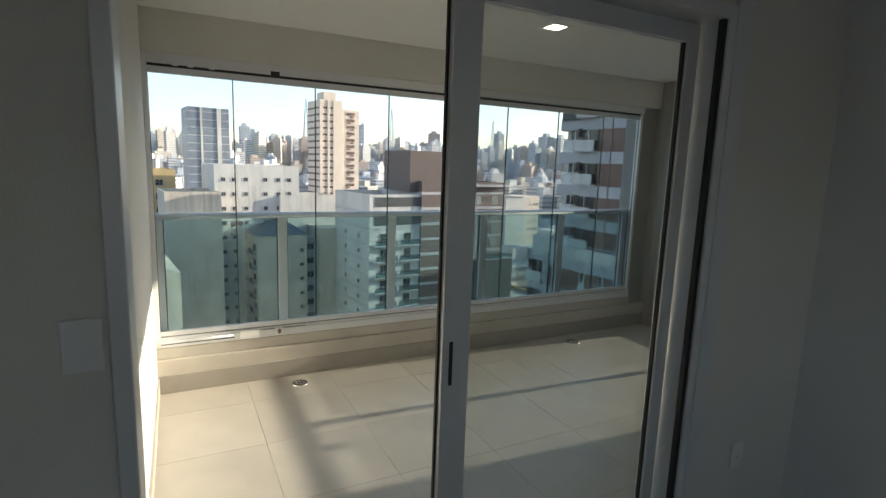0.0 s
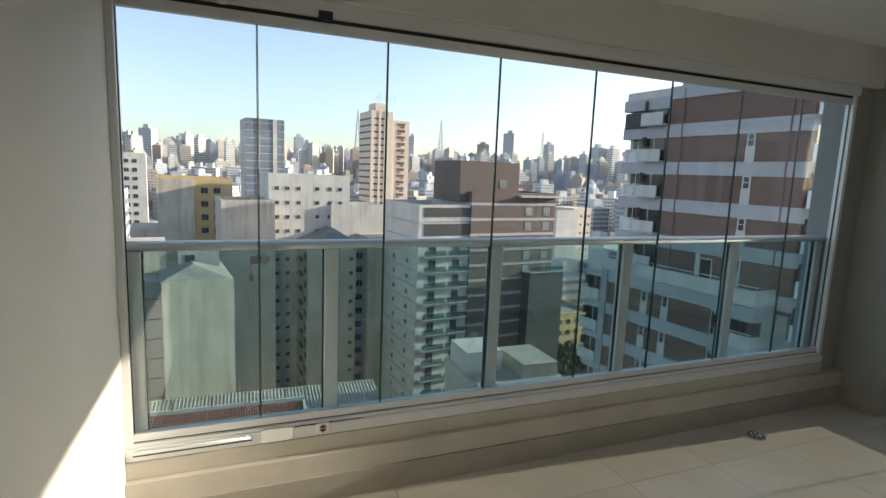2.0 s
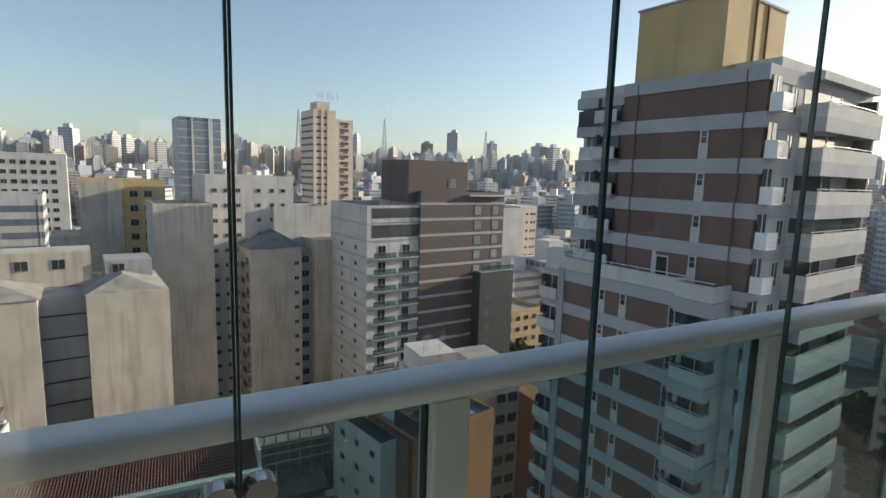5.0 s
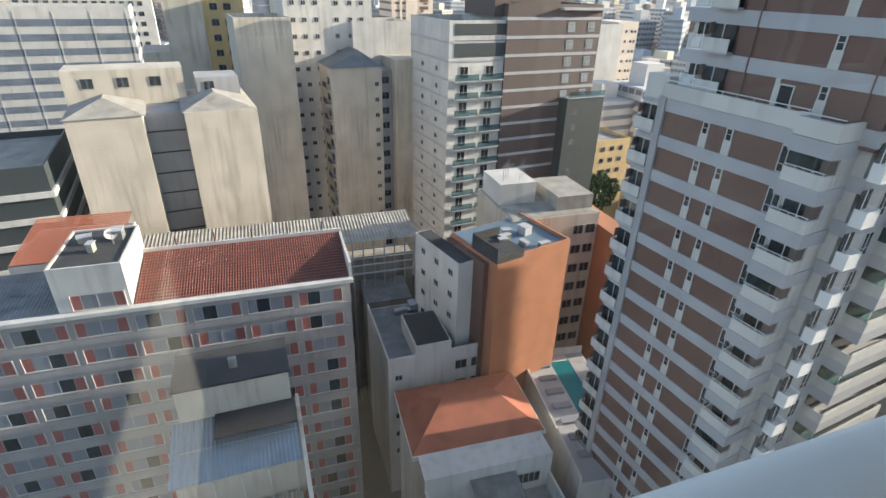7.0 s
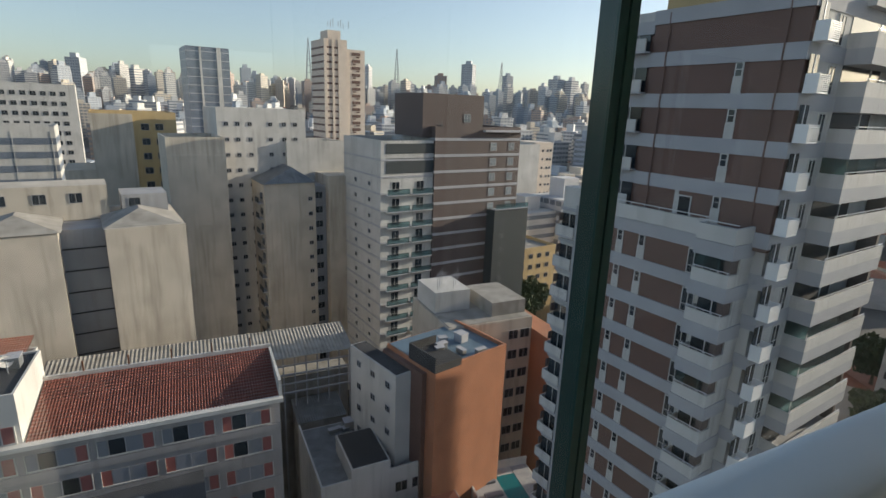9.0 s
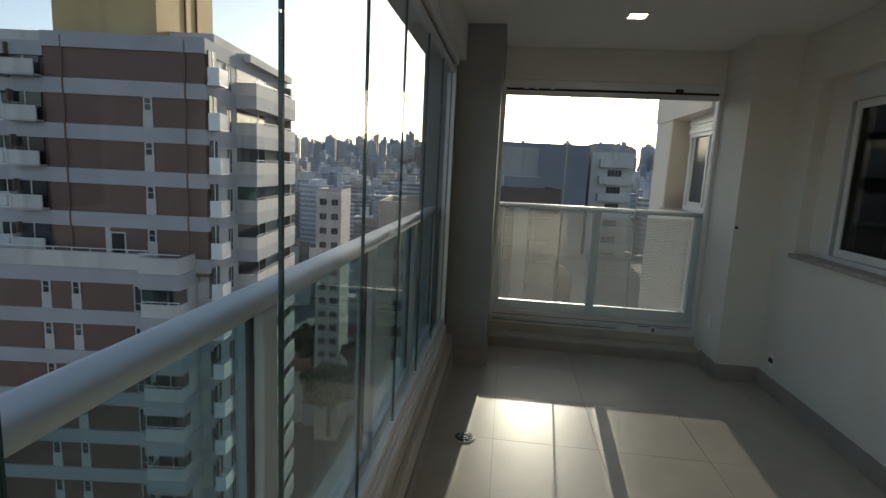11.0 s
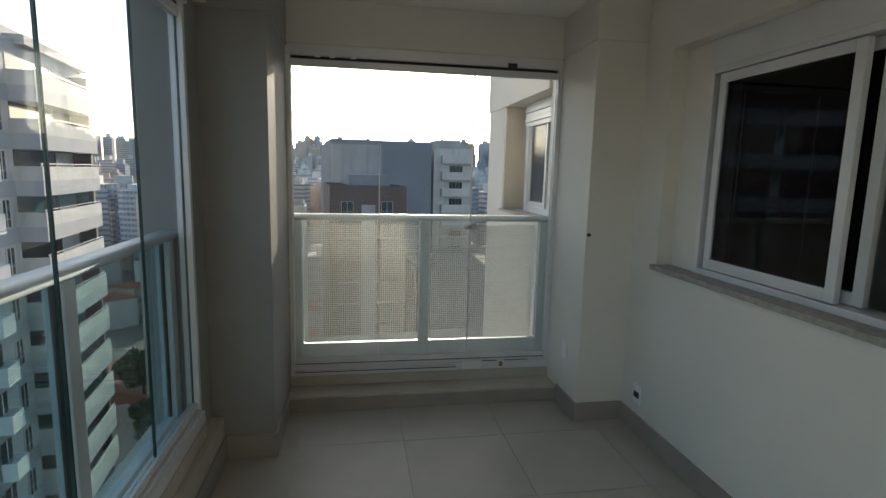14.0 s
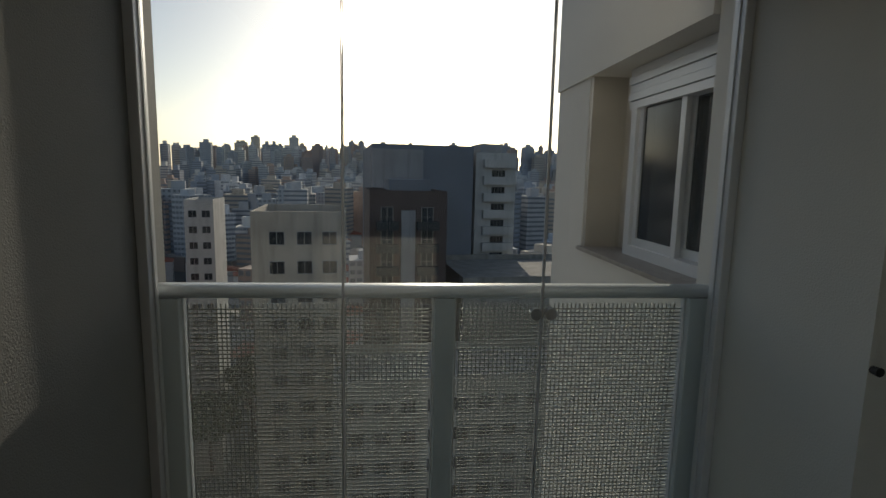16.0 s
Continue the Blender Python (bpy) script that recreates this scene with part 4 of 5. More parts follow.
# the long block below with grey and dusky red window bands
def band_window(red_first, seed):
    r = random.Random(seed)
    bm = bmesh.new()
    wds = [0.85] * 4
    x = -2.1
    cols = [2, 1, 1, 2] if red_first else [1, 0, 1, 2]
    if r.random() < 0.4:
        cols[1 + (seed % 2)] = 0
    for wd, c in zip((0.8, 1.2, 1.2, 0.8), cols):
        box(bm, x, -0.04, 0, x + wd - 0.06, 0.02, 1.4, c)
        x += wd + 0.04
    box(bm, -2.15, -0.12, -0.1, 2.1, 0.02, 0.0, 3)
    for q in (-2.13, 2.02):
        box(bm, q, -0.12, 0, q + 0.06, 0.02, 1.45, 3)
    box(bm, -0.1, -0.06, 0, -0.03, -0.02, 1.4, 4)
    return mesh_of(bm, "band_window_mesh", [M["wglass"], M["shutter"], M["redp"], M["white"], M["slab"]])


BW = [band_window(i % 3 != 2, i) for i in range(7)]
S = 2.85
LX, LY, LW = -40.0, 45.0, 45.6
e = thing("apartment_building", "long pale block, red and grey window bands, clay tile roof", "building", pose(LX, LY, GZ, 0, 0, 0))
H = -25.0 - GZ
boxes("wall", [(0, 0, 0, LW, 7.5, H - 0.0)], M["palewall"], e, "pale rendered wall")
rw = random.Random(5)
for k in range(11):
    for i in range(9):
        put("window", BW[rw.randrange(7)], e, pose(LW - 2.9 - i * 4.75, 0, H - 2.15 - k * S))
boxes("eaves", [(-0.2, -0.45, H - 0.05, LW + 0.3, 0.3, H + 0.35)], M["white"], e, "pale concrete eaves gutter", 0.02)
boxes("floor_band", [(0, -0.12, H - 3.0 - k * S, LW, 0, H - 2.35 - k * S) for k in range(11)], M["palewall"], e, kind="stuff")
bx0, bx1 = 20.8, 26.4
boxes("roof_box", [(bx0, 0.2, H, bx1, 8.2, H + 4.4)], M["white"], e, "white rooftop lift house")
boxes("roof_box_cover", [(bx0 + 0.2, 0.4, H + 4.4, bx1 - 0.2, 8.0, H + 4.45)], M["asph"], e, "mossy dark flat roof")
boxes("roof_box_rim", [(bx0, 0.2, H + 4.4, bx1, 0.38, H + 4.62), (bx0, 8.02, H + 4.4, bx1, 8.2, H + 4.62), (bx0, 0.38, H + 4.4, bx0 + 0.18, 8.02, H + 4.62), (bx1 - 0.18, 0.38, H + 4.4, bx1, 8.02, H + 4.62)], M["white"], e)
put("window", BW[0], e, pose(bx0 + 3.2, 0.2, H + 0.5))


def tiled_roof(parent, x0, x1, y0, y1, z0, z1, matm, pitch=0.24, course=0.42, name="roof"):
    """A lean roof of half-round tiles rising from y0 to y1, made of real ribs."""
    bm = bmesh.new()
    n = int((x1 - x0) / pitch)
    k = max(1, int((y1 - y0) / course))
    for j in range(k):
        ya, yb = y0 + (y1 - y0) * j / k, y0 + (y1 - y0) * (j + 1) / k
        za, zb = z0 + (z1 - z0) * j / k, z0 + (z1 - z0) * (j + 1) / k
        prev = None
        for i in range(n + 1):
            for s, h in ((0, 0.0), (0.5, 0.07)):
                xx = x0 + (i + s) * pitch
                if xx > x1:
                    break
                cur = (bm.verts.new((xx, ya, za + h + 0.05)), bm.verts.new((xx, yb, zb + h)))
                if prev:
                    bm.faces.new((prev[0], cur[0], cur[1], prev[1]))
                prev = cur
    return part(name, bm, matm, parent, "", kind="stuff")


tiled_roof(e, bx1 + 0.1, LW, 0.1, 7.4, H + 0.25, H + 1.9, M["rtile"])
boxes("gable", [(LW, 0, H, LW + 0.25, 7.6, H + 2.0)], M["white"], e)
boxes("ridge_wall", [(bx1, 7.4, H, LW + 0.25, 7.7, H + 2.3)], M["white"], e)
for i in range(5):
    boxes("vent_pipe", [(bx1 + 3 + i * 3.6, 7.45, H + 2.3, bx1 + 3.12 + i * 3.6, 7.57, H + 3.3)], M["rust"], e)
tiled_roof(e, 0, bx0 - 0.1, 0.1, 7.5, H + 0.2, H + 1.0, M["metal"], 0.3, 1.8)

# satellite dish and aerial on the lift house
d = thing("satellite_dish", "small white satellite dish on a mossy flat roof", "satellite dish", pose(LX + bx0 + 4.2, LY + 4.5, GZ + H + 4.45))
bm = bmesh.new()
bmesh.ops.create_uvsphere(bm, u_segments=20, v_segments=10, radius=1.0)
bmesh.ops.delete(bm, geom=[v for v in bm.verts if v.co.z > -0.6], context="VERTS")
bmesh.ops.transform(bm, matrix=pose(0, 0, 1.3, 50, 0, 20) @ Matrix.Diagonal((0.9, 0.9, 0.9, 1)), verts=bm.verts[:])
part("dish", bm, M["white"], d)
boxes("mast", [(-0.03, -0.03, 0, 0.03, 0.03, 1.1)], M["slab"], d)

# red-roofed and white roof houses to the side
x, y = -26.0, 54.5
e = tower("low white rooftop house with a clay tile roof", x, y, 0, 9.5, 9, GZ, -24.2, "white", parapet=0.1, name="house")
tiled_roof(e, 0, 9.5, 0, 9, -24.1 - GZ, -22.9 - GZ, M["rtile2"])

# narrow tall building in front with a black flat roof and a blue metal roof
e = thing("apartment_building", "narrow pale building with a black roof and blue metal lean-to", "building", pose(-9.3, 34.0, GZ, 0, 0, 2))
H = -26.0 - GZ
boxes("wall", [(0, 0, 0, 8.3, 4.2, H - 0.2)], M["cream"], e, "stained pale wall")
boxes("roof", [(-0.15, -0.15, H - 0.2, 8.45, 4.35, H)], M["asph"], e, "black bitumen flat roof")
boxes("chimney", [(4.0, 1.4, H, 4.6, 1.8, H + 0.9)], M["concrete"], e)
boxes("wall", [(-0.2, -5.0, 0, 8.6, 0, H - 4.6)], M["cream"], e)
tiled_roof(e, -0.6, 8.6, -5.3, -0.05, H - 4.4, H - 3.2, M["bluemetal"], 0.3, 2.6)
boxes("lower_roof", [(2.5, -2.6, H - 3.2, 8.5, -0.02, H - 3.0)], M["asph"], e, "black flat roof")
boxes("wall", [(0.4, -13.5, 0, 8.2, -5.0, H - 8.2)], M["cream"], e)
tiled_roof(e, 0.3, 8.3, -13.6, -5.2, H - 8.1, H - 7.6, M["concrete"], 0.35, 2.0)
boxes("pergola_post", [(0.3 + i * 1.9, -5.5, H - 8.1, 0.42 + i * 1.9, -5.38, H - 4.5) for i in range(5)], M["white"], e, kind="stuff")
boxes("side_wall", [(8.6, -14, 0, 8.9, 1.5, H - 4.0)], M["cream"], e)

# long light shed roof
e = thing("warehouse", "long weathered fibre-cement shed roof over an open steel frame", "warehouse", pose(-17.5, 62.6, GZ, 0, 0, 0))
H = -29.8 - GZ
boxes("wall", [(0, 0.5, 0, 24, 6.8, H - 0.6)], M["cream"], e)
boxes("wall", [(24, 3.5, 0, 35, 6.8, H - 4.5)], M["concrete"], e)
tiled_roof(e, 0, 35, 0, 6.8, H, H + 1.2, M["concrete"], 0.45, 4.0)
for i in range(8):
    boxes("steel_post", [(24.3 + i * 1.45, 0.3, 0, 24.45 + i * 1.45, 0.5, H)], M["slab"], e)
boxes("steel_beam", [(24, 0.2, H - 1.2 - i * 1.3, 35, 0.35, H - 1.0 - i * 1.3) for i in range(4)], M["slab"], e)

# L-shaped white block with roof terraces
e = thing("apartment_building", "low white block with stepped dark flat roofs", "building", pose(9.3, 45.5, GZ, 0, 0, 1))
H = -36.0 - GZ
boxes("wall", [(0, 0, 0, 12, 12, H - 1.2)], M["white"], e)
boxes("wall", [(3.2, -0.05, 0, 7.5, 6.5, H + 0.9)], M["white"], e)
boxes("roof", [(3.4, 0.15, H + 0.9, 7.3, 6.3, H + 1.0)], M["asph"], e)
boxes("roof", [(0.25, 0.25, H - 1.2, 3.2, 11.8, H - 1.15), (7.5, 0.25, H - 1.2, 11.8, 11.8, H - 1.15), (3.2, 6.5, H - 1.2, 7.5, 11.8, H - 1.15)], M["metal"], e, "grey metal roof")
boxes("parapet", [(0, 0, H - 1.2, 3.2, 0.2, H - 0.3), (0, 0.2, H - 1.2, 0.2, 12, H - 0.3), (7.5, 0, H - 1.2, 12, 0.2, H - 0.3), (11.8, 0.2, H - 1.2, 12, 12, H - 0.3)], M["white"], e)
for q in (1.2, 8.8, 10.8):
    for k in range(5):
        put("window", WM["med"] if q > 8 else WM["small"], e, pose(q, 0, H - 3.4 - k * 2.9))
e2 = thing("shed", "small shed with a corrugated grey roof", "shed", pose(9.5, 59.5, GZ))
boxes("wall", [(0, 0, 0, 6, 5, H - 1.5)], M["concrete"], e2)
tiled_roof(e2, -0.2, 6.2, -0.3, 5.2, H - 1.4, H - 0.9, M["metal"], 0.3, 2.6)

# orange tower with its neighbour
a = 8
x, y = world_xy(27.1, 40.8)
e = thing("apartment_building", "orange tiled block with a blank front and dark roof tank", "building", pose(x, y, GZ, 0, 0, 15))
H = -25.0 - GZ
boxes("wall", [(0, 0, 0, 10.6, 9, H)], M["orange"], e, "blank orange tiled wall")
boxes("wall", [(-0.6, 1.5, 0, 0, 9, H - 0.5)], M["brown"], e)
boxes("wall", [(-2.6, 3.5, 0, -0.6, 13, H - 1.0)], M["white"], e, "white side wall with windows")
boxes("roof", [(-2.4, 3.7, H - 1.0, -0.6, 12.8, H - 0.95)], M["asph"], e)
boxes("roof", [(0.2, 0.2, H, 10.4, 8.8, H + 0.06)], M["bluemetal"], e)
boxes("parapet", [(3.4, 0, H, 10.6, 0.25, H + 0.5), (10.35, 0.25, H, 10.6, 9, H + 0.5)], M["orange"], e)
boxes("roof_tank", [(-0.1, 0.0, H, 3.6, 4.6, H + 0.9), (-0.1, 0.0, H + 0.9, 0.1, 4.6, H + 1.8), (-0.1, 4.4, H + 0.9, 3.6, 4.6, H + 1.8)], M["asph"], e, "sooty black roof enclosure")
for k in range(11):
    for q in (5.0, 8.0, 11.0):
        put("window", WM["small"], e, pose(-2.6, q, H - 3.0 - k * 2.9, 0, 0, -90))
    put("window", WM["tall"], e, pose(10.6, 2.5, H - 3.4 - k * 2.9, 0, 0, 90))
e = thing("apartment_building", "grey-beige block with a cluttered weathered rooftop behind the orange one", "building", pose(x + 6.0, y + 9.5, GZ, 0, 0, 0))
boxes("wall", [(0, 0, 0, 12.5, 12, H + 0.2)], M["cream"], e)
boxes("wall", [(12.5, -6.5, 0, 15.5, 8, H - 1.5)], M["orange"], e)
boxes("roof", [(0.2, 0.2, H + 0.2, 12.3, 11.8, H + 0.3)], M["concrete"], e, "weathered tiled rooftop")
boxes("roof_house", [(0.3, 5, H + 0.3, 5.5, 11, H + 3.2)], M["white"], e)
boxes("roof_house", [(7.0, 1.5, H + 0.3, 12.2, 9, H + 2.2)], M["concrete"], e)
for k in range(11):
    for q in (9.6, 11.4):
        put("window", WM["med"], e, pose(q, 0, H - 2.6 - k * 2.9))
for i in range(6):
    boxes("aerial", [(1 + i * 0.8, 6 + (i % 3), H + 3.2, 1.05 + i * 0.8, 6.05 + (i % 3), H + 5.6), (0.5 + i * 0.8, 6 + (i % 3), H + 5.0 - i * 0.1, 1.9 + i * 0.8, 6.04 + (i % 3), H + 5.06 - i * 0.1)], M["slab"], e)

# house with the orange hipped roof and its yard
e = thing("house", "white house with an orange hipped tile roof and a corrugated awning", "house", pose(9.8, 32.0, GZ, 0, 0, -2))
H = -40.0 - GZ
boxes("wall", [(0, 0, 0, 13.2, 12.0, H)], M["white"], e)
bm = bmesh.new()
hx0, hx1, hy0, hy1 = -0.5, 13.7, 3.0, 12.5
v = [bm.verts.new(p) for p in ((hx0, hy0, H), (hx1, hy0, H), (hx1, hy1, H), (hx0, hy1, H), (hx0 + 4.2, 7.6, H + 2.4), (hx1 - 4.2, 7.6, H + 2.4))]
for fidx in ((0, 1, 5, 4), (1, 2, 5), (2, 3, 4, 5), (3, 0, 4)):
    bm.faces.new([v[i] for i in fidx])
part("roof", bm, M["rtile2"], e, "orange tiled hipped roof")
boxes("eaves", [(hx0 - 0.1, hy0 - 0.15, H - 0.5, hx1 + 0.1, hy1, H - 0.02)], M["white"], e)
boxes("yard_floor", [(0, -7.5, 0, 13.2, 0, H - 4.5)], M["concrete"], e)
boxes("yard_wall", [(0, -7.5, H - 4.5, 0.25, 3, H - 1.5), (12.95, -7.5, H - 4.5, 13.2, 3, H - 2.5), (0.25, -7.5, H - 4.5, 12.95, -7.25, H - 2.8)], M["white"], e)
tiled_roof(e, 4.5, 9.4, -3.0, 2.9, H - 1.8, H - 0.9, M["metal"], 0.3, 5.0)
put("window", WM["wide"], e, pose(10.8, 0, H - 3.4))

# swimming pool deck at the striped tower's foot
px, py = world_xy(31.5, 26.0)
e = thing("pool_deck", "podium with a narrow teal swimming pool and grey deck", "swimming pool", pose(25.2, 29.5, GZ, 0, 0, -7))
H = -43.0 - GZ
boxes("wall", [(0, 0, 0, 9, 20, H - 0.01)], M["white"], e)
boxes("deck", [(0.2, 0.2, H, 4.0, 19.8, H + 0.05), (6.6, 0.2, H, 8.8, 19.8, H + 0.05), (4.0, 0.2, H, 6.6, 6.0, H + 0.05)], M["grey"], e, "grey deck")
boxes("water", [(4.0, 6.0, H - 0.3, 6.6, 18.5, H + 0.02)], M["pool"], e, "teal pool water")
boxes("parapet", [(0, 0, H, 0.2, 20, H + 1.1), (0.2, 19.8, H, 9, 20, H + 1.1)], M["white"], e)
for i in range(7):
    boxes("lounger", [(1.4, 3 + i * 2.4, H + 0.05, 3.6, 3.8 + i * 2.4, H + 0.35)], M["shutter"], e)

# rooftop clutter on the nearer roofs
rc = random.Random(21)


def clutter(x0, y0, x1, y1, z, n, label):
    for i in range(n):
        x, y = rc.uniform(x0, x1), rc.uniform(y0, y1)
        w, d, h = rc.uniform(0.5, 1.5), rc.uniform(0.5, 1.3), rc.uniform(0.4, 1.1)
        e = thing("rooftop_unit", label, "rooftop unit", pose(x, y, z, 0, 0, rc.uniform(-10, 20)), "rooftop units")
        boxes("casing", [(0, 0, 0, w, d, h)], M[rc.choice(("slab", "concrete", "white", "metal"))], e, "", 0.03)
        boxes("lid", [(-0.06, -0.06, h, w + 0.06, d + 0.06, h + 0.07)], M["slab"], e)


clutter(-18.6, 47.0, -15.0, 51.5, GZ + 33.0 + 4.45, 3, "small weathered service box on a flat roof")
clutter(22.5, 46.0, 29.0, 50.5, GZ + 33.06, 6, "small weathered service box on a flat roof")
clutter(11.0, 54.0, 20.0, 56.0, GZ + 20.85, 5, "small weathered service box on a flat roof")
boxes_x = tower("dark glazed office block with pale balcony slabs", -34.0, 66.0, 8, 9.0, 18, GZ, -18.0, "black", name="office_building", bands=3.0, bandm="white", band_h=0.7, band_z=3.0, proud=0.3)

# ground
bm = bmesh.new()


def ground_z(x, y):
    r = math.hypot(x, y)
    k = max(0.0, min(1.0, (r - 260) / 900))
    return GZ + 58 * k * k * (3 - 2 * k) * (0.85 + 0.15 * math.sin(math.atan2(x, y) * 3 + 1.0))


def ring_r(i):
    return 6.0 * 1.17 ** i


NR, NA = 42, 72
vs = [[bm.verts.new((ring_r(i) * math.sin(2 * math.pi * j / NA), ring_r(i) * math.cos(2 * math.pi * j / NA), ground_z(ring_r(i) * math.sin(2 * math.pi * j / NA), ring_r(i) * math.cos(2 * math.pi * j / NA)))) for j in range(NA)] for i in range(NR)]
bm.faces.new(vs[0])
for i in range(NR - 1):
    for j in range(NA):
        bm.faces.new([vs[i][j], vs[i + 1][j], vs[i + 1][(j + 1) % NA], vs[i][(j + 1) % NA]])
bmesh.ops.recalc_face_normals(bm, faces=bm.faces[:])
tagged(part("ground", bm, M["ground"]), "grey-brown city ground rising towards a far ridge", kind="structure")


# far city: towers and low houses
# air haze is put into these colours: paler walls and lightened windows
CM = [mat("far_render_hazed", c, 0.9, var=0.15, scale=0.2, bump=0.1, fine=3, rand=0.35) for c in ((0.72, 0.69, 0.65), (0.64, 0.63, 0.62), (0.66, 0.58, 0.48), (0.52, 0.55, 0.58), (0.74, 0.73, 0.73), (0.55, 0.42, 0.35), (0.42, 0.46, 0.52))]
FW = mat("far_windows_hazed", (0.24, 0.26, 0.29), 0.5, var=0.2, scale=0.5, bump=0.0, rand=0.3)


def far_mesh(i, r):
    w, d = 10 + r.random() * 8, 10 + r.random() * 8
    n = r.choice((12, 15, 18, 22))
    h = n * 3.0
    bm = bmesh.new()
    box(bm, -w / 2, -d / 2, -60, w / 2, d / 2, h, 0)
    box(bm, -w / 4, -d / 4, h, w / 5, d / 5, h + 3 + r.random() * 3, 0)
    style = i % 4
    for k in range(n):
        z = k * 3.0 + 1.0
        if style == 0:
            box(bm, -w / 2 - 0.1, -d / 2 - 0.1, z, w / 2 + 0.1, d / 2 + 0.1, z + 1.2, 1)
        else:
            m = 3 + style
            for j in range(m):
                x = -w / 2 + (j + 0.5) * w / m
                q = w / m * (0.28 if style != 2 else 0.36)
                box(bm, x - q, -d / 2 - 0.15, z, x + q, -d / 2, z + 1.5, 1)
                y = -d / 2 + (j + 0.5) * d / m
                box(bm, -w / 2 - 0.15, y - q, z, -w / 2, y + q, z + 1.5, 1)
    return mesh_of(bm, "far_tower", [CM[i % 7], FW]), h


rf = random.Random(11)
FT = [far_mesh(i, rf) for i in range(21)]
low = []
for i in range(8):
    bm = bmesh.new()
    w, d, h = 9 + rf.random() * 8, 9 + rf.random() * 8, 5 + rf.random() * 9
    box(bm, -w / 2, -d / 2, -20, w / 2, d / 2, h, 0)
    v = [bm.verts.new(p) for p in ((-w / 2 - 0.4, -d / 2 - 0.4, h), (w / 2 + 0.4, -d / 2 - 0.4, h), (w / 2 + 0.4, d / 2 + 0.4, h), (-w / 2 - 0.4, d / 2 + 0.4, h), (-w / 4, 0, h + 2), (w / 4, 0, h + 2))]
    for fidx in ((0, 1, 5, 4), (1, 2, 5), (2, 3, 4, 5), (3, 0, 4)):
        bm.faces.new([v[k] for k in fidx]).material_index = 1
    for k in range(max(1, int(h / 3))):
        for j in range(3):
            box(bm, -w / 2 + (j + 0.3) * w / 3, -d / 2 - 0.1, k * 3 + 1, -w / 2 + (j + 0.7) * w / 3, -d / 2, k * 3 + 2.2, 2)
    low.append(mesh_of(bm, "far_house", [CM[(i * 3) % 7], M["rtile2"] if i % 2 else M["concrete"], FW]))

KEEP = [(-60, 90, 38, 175)]


def taken(az, r):
    if 15 < az < 100 and r < 75:
        return True
    if az < 15 and r < 150:
        return True
    if 15 <= az < 36 and r < 150:
        return True
    if -4 < az < 18 and 195 < r < 262:
        return True
    return r < 70


def joined(name, rows, label):
    """Many placed copies of meshes as one object of one kind."""
    mats, vs, fs, mi, n = [], [], [], [], 0
    for me, m in rows:
        co = np.empty(len(me.vertices) * 3)
        me.vertices.foreach_get("co", co)
        a = np.array(m)
        vs.append(co.reshape(-1, 3) @ a[:3, :3].T + a[:3, 3])
        idx = []
        for q in me.materials:
            if q not in mats:
                mats.append(q)
            idx.append(mats.index(q))
        for p in me.polygons:
            fs.append([v + n for v in p.vertices])
            mi.append(idx[p.material_index])
        n += len(me.vertices)
    me = bpy.data.meshes.new(name)
    me.from_pydata(np.concatenate(vs).tolist(), [], fs)
    for q in mats:
        me.materials.append(q)
    me.polygons.foreach_set("material_index", mi)
    return tagged(new(name, me), label, "distant buildings", kind="stuff")


FAR, LOWS = [], []


def far_thing(me, label, cat, az, r, top=None, h=0, s=1.0):
    x, y = r * math.sin(radians(az)), r * math.cos(radians(az))
    z = ground_z(x, y)
    if top is not None:
        top -= r * math.tan(radians(sunk(az)))
    m = Matrix.Translation((x, y, z if top is None else top - h * s)) @ Matrix.Rotation(radians(rf.choice((8, 8, 20, -15, 40))), 4, "Z") @ Matrix.Diagonal((s, s, s, 1))
    (FAR if h > 20 else LOWS).append((r, me, m, label, cat))


for i in range(1500):
    az = -34 + 152 * rf.random()
    r = 330 + 1000 * rf.random() ** 0.8
    if taken(az, r):
        continue
    me, h = FT[rf.randrange(21)]
    el = -2.8 + 5.4 * (r - 300) / 1000 + rf.gauss(0, 0.4)
    if r > 900:
        el = 1.55 + abs(rf.gauss(0, 0.6))
    far_thing(me, "distant pale high-rise block with rows of windows", "building", az, r, 1.6 + r * math.tan(radians(el)), h)
for i in range(1100):
    az = -34 + 152 * rf.random()
    r = 120 + 700 * rf.random()
    if taken(az, r):
        continue
    if rf.random() < 0.25 and r > 160:
        me, h = FT[rf.randrange(21)]
        el = -11.5 + 8.5 * min(1, (r - 100) / 350) + rf.gauss(0, 0.6)
        far_thing(me, "mid-distance apartment block with rows of windows", "building", az, r, 1.6 + r * math.tan(radians(el)), h)
    else:
        far_thing(low[rf.randrange(8)], "low building with a pitched roof", "building", az, r)

# named far towers
for az, r, el, k in ((-8.9, 1100, 3.2, 3), (-6, 1150, 2.7, 6), (-4.5, 1150, 2.6, 0), (27.4, 1200, 4.6, 3), (31.5, 1200, 3.6, 6), (36.5, 1150, 3.4, 3), (38.0, 1150, 3.3, 4), (24.5, 1200, 3.4, 5), (44, 1000, 3.6, 6)):
    me, h = FT[k]
    far_thing(me, "distant tall tower on the skyline", "building", az, r, 1.6 + r * math.tan(radians(el)), h, 1.5)


FAR.sort(key=lambda q: q[0])
LOWS.sort(key=lambda q: q[0])
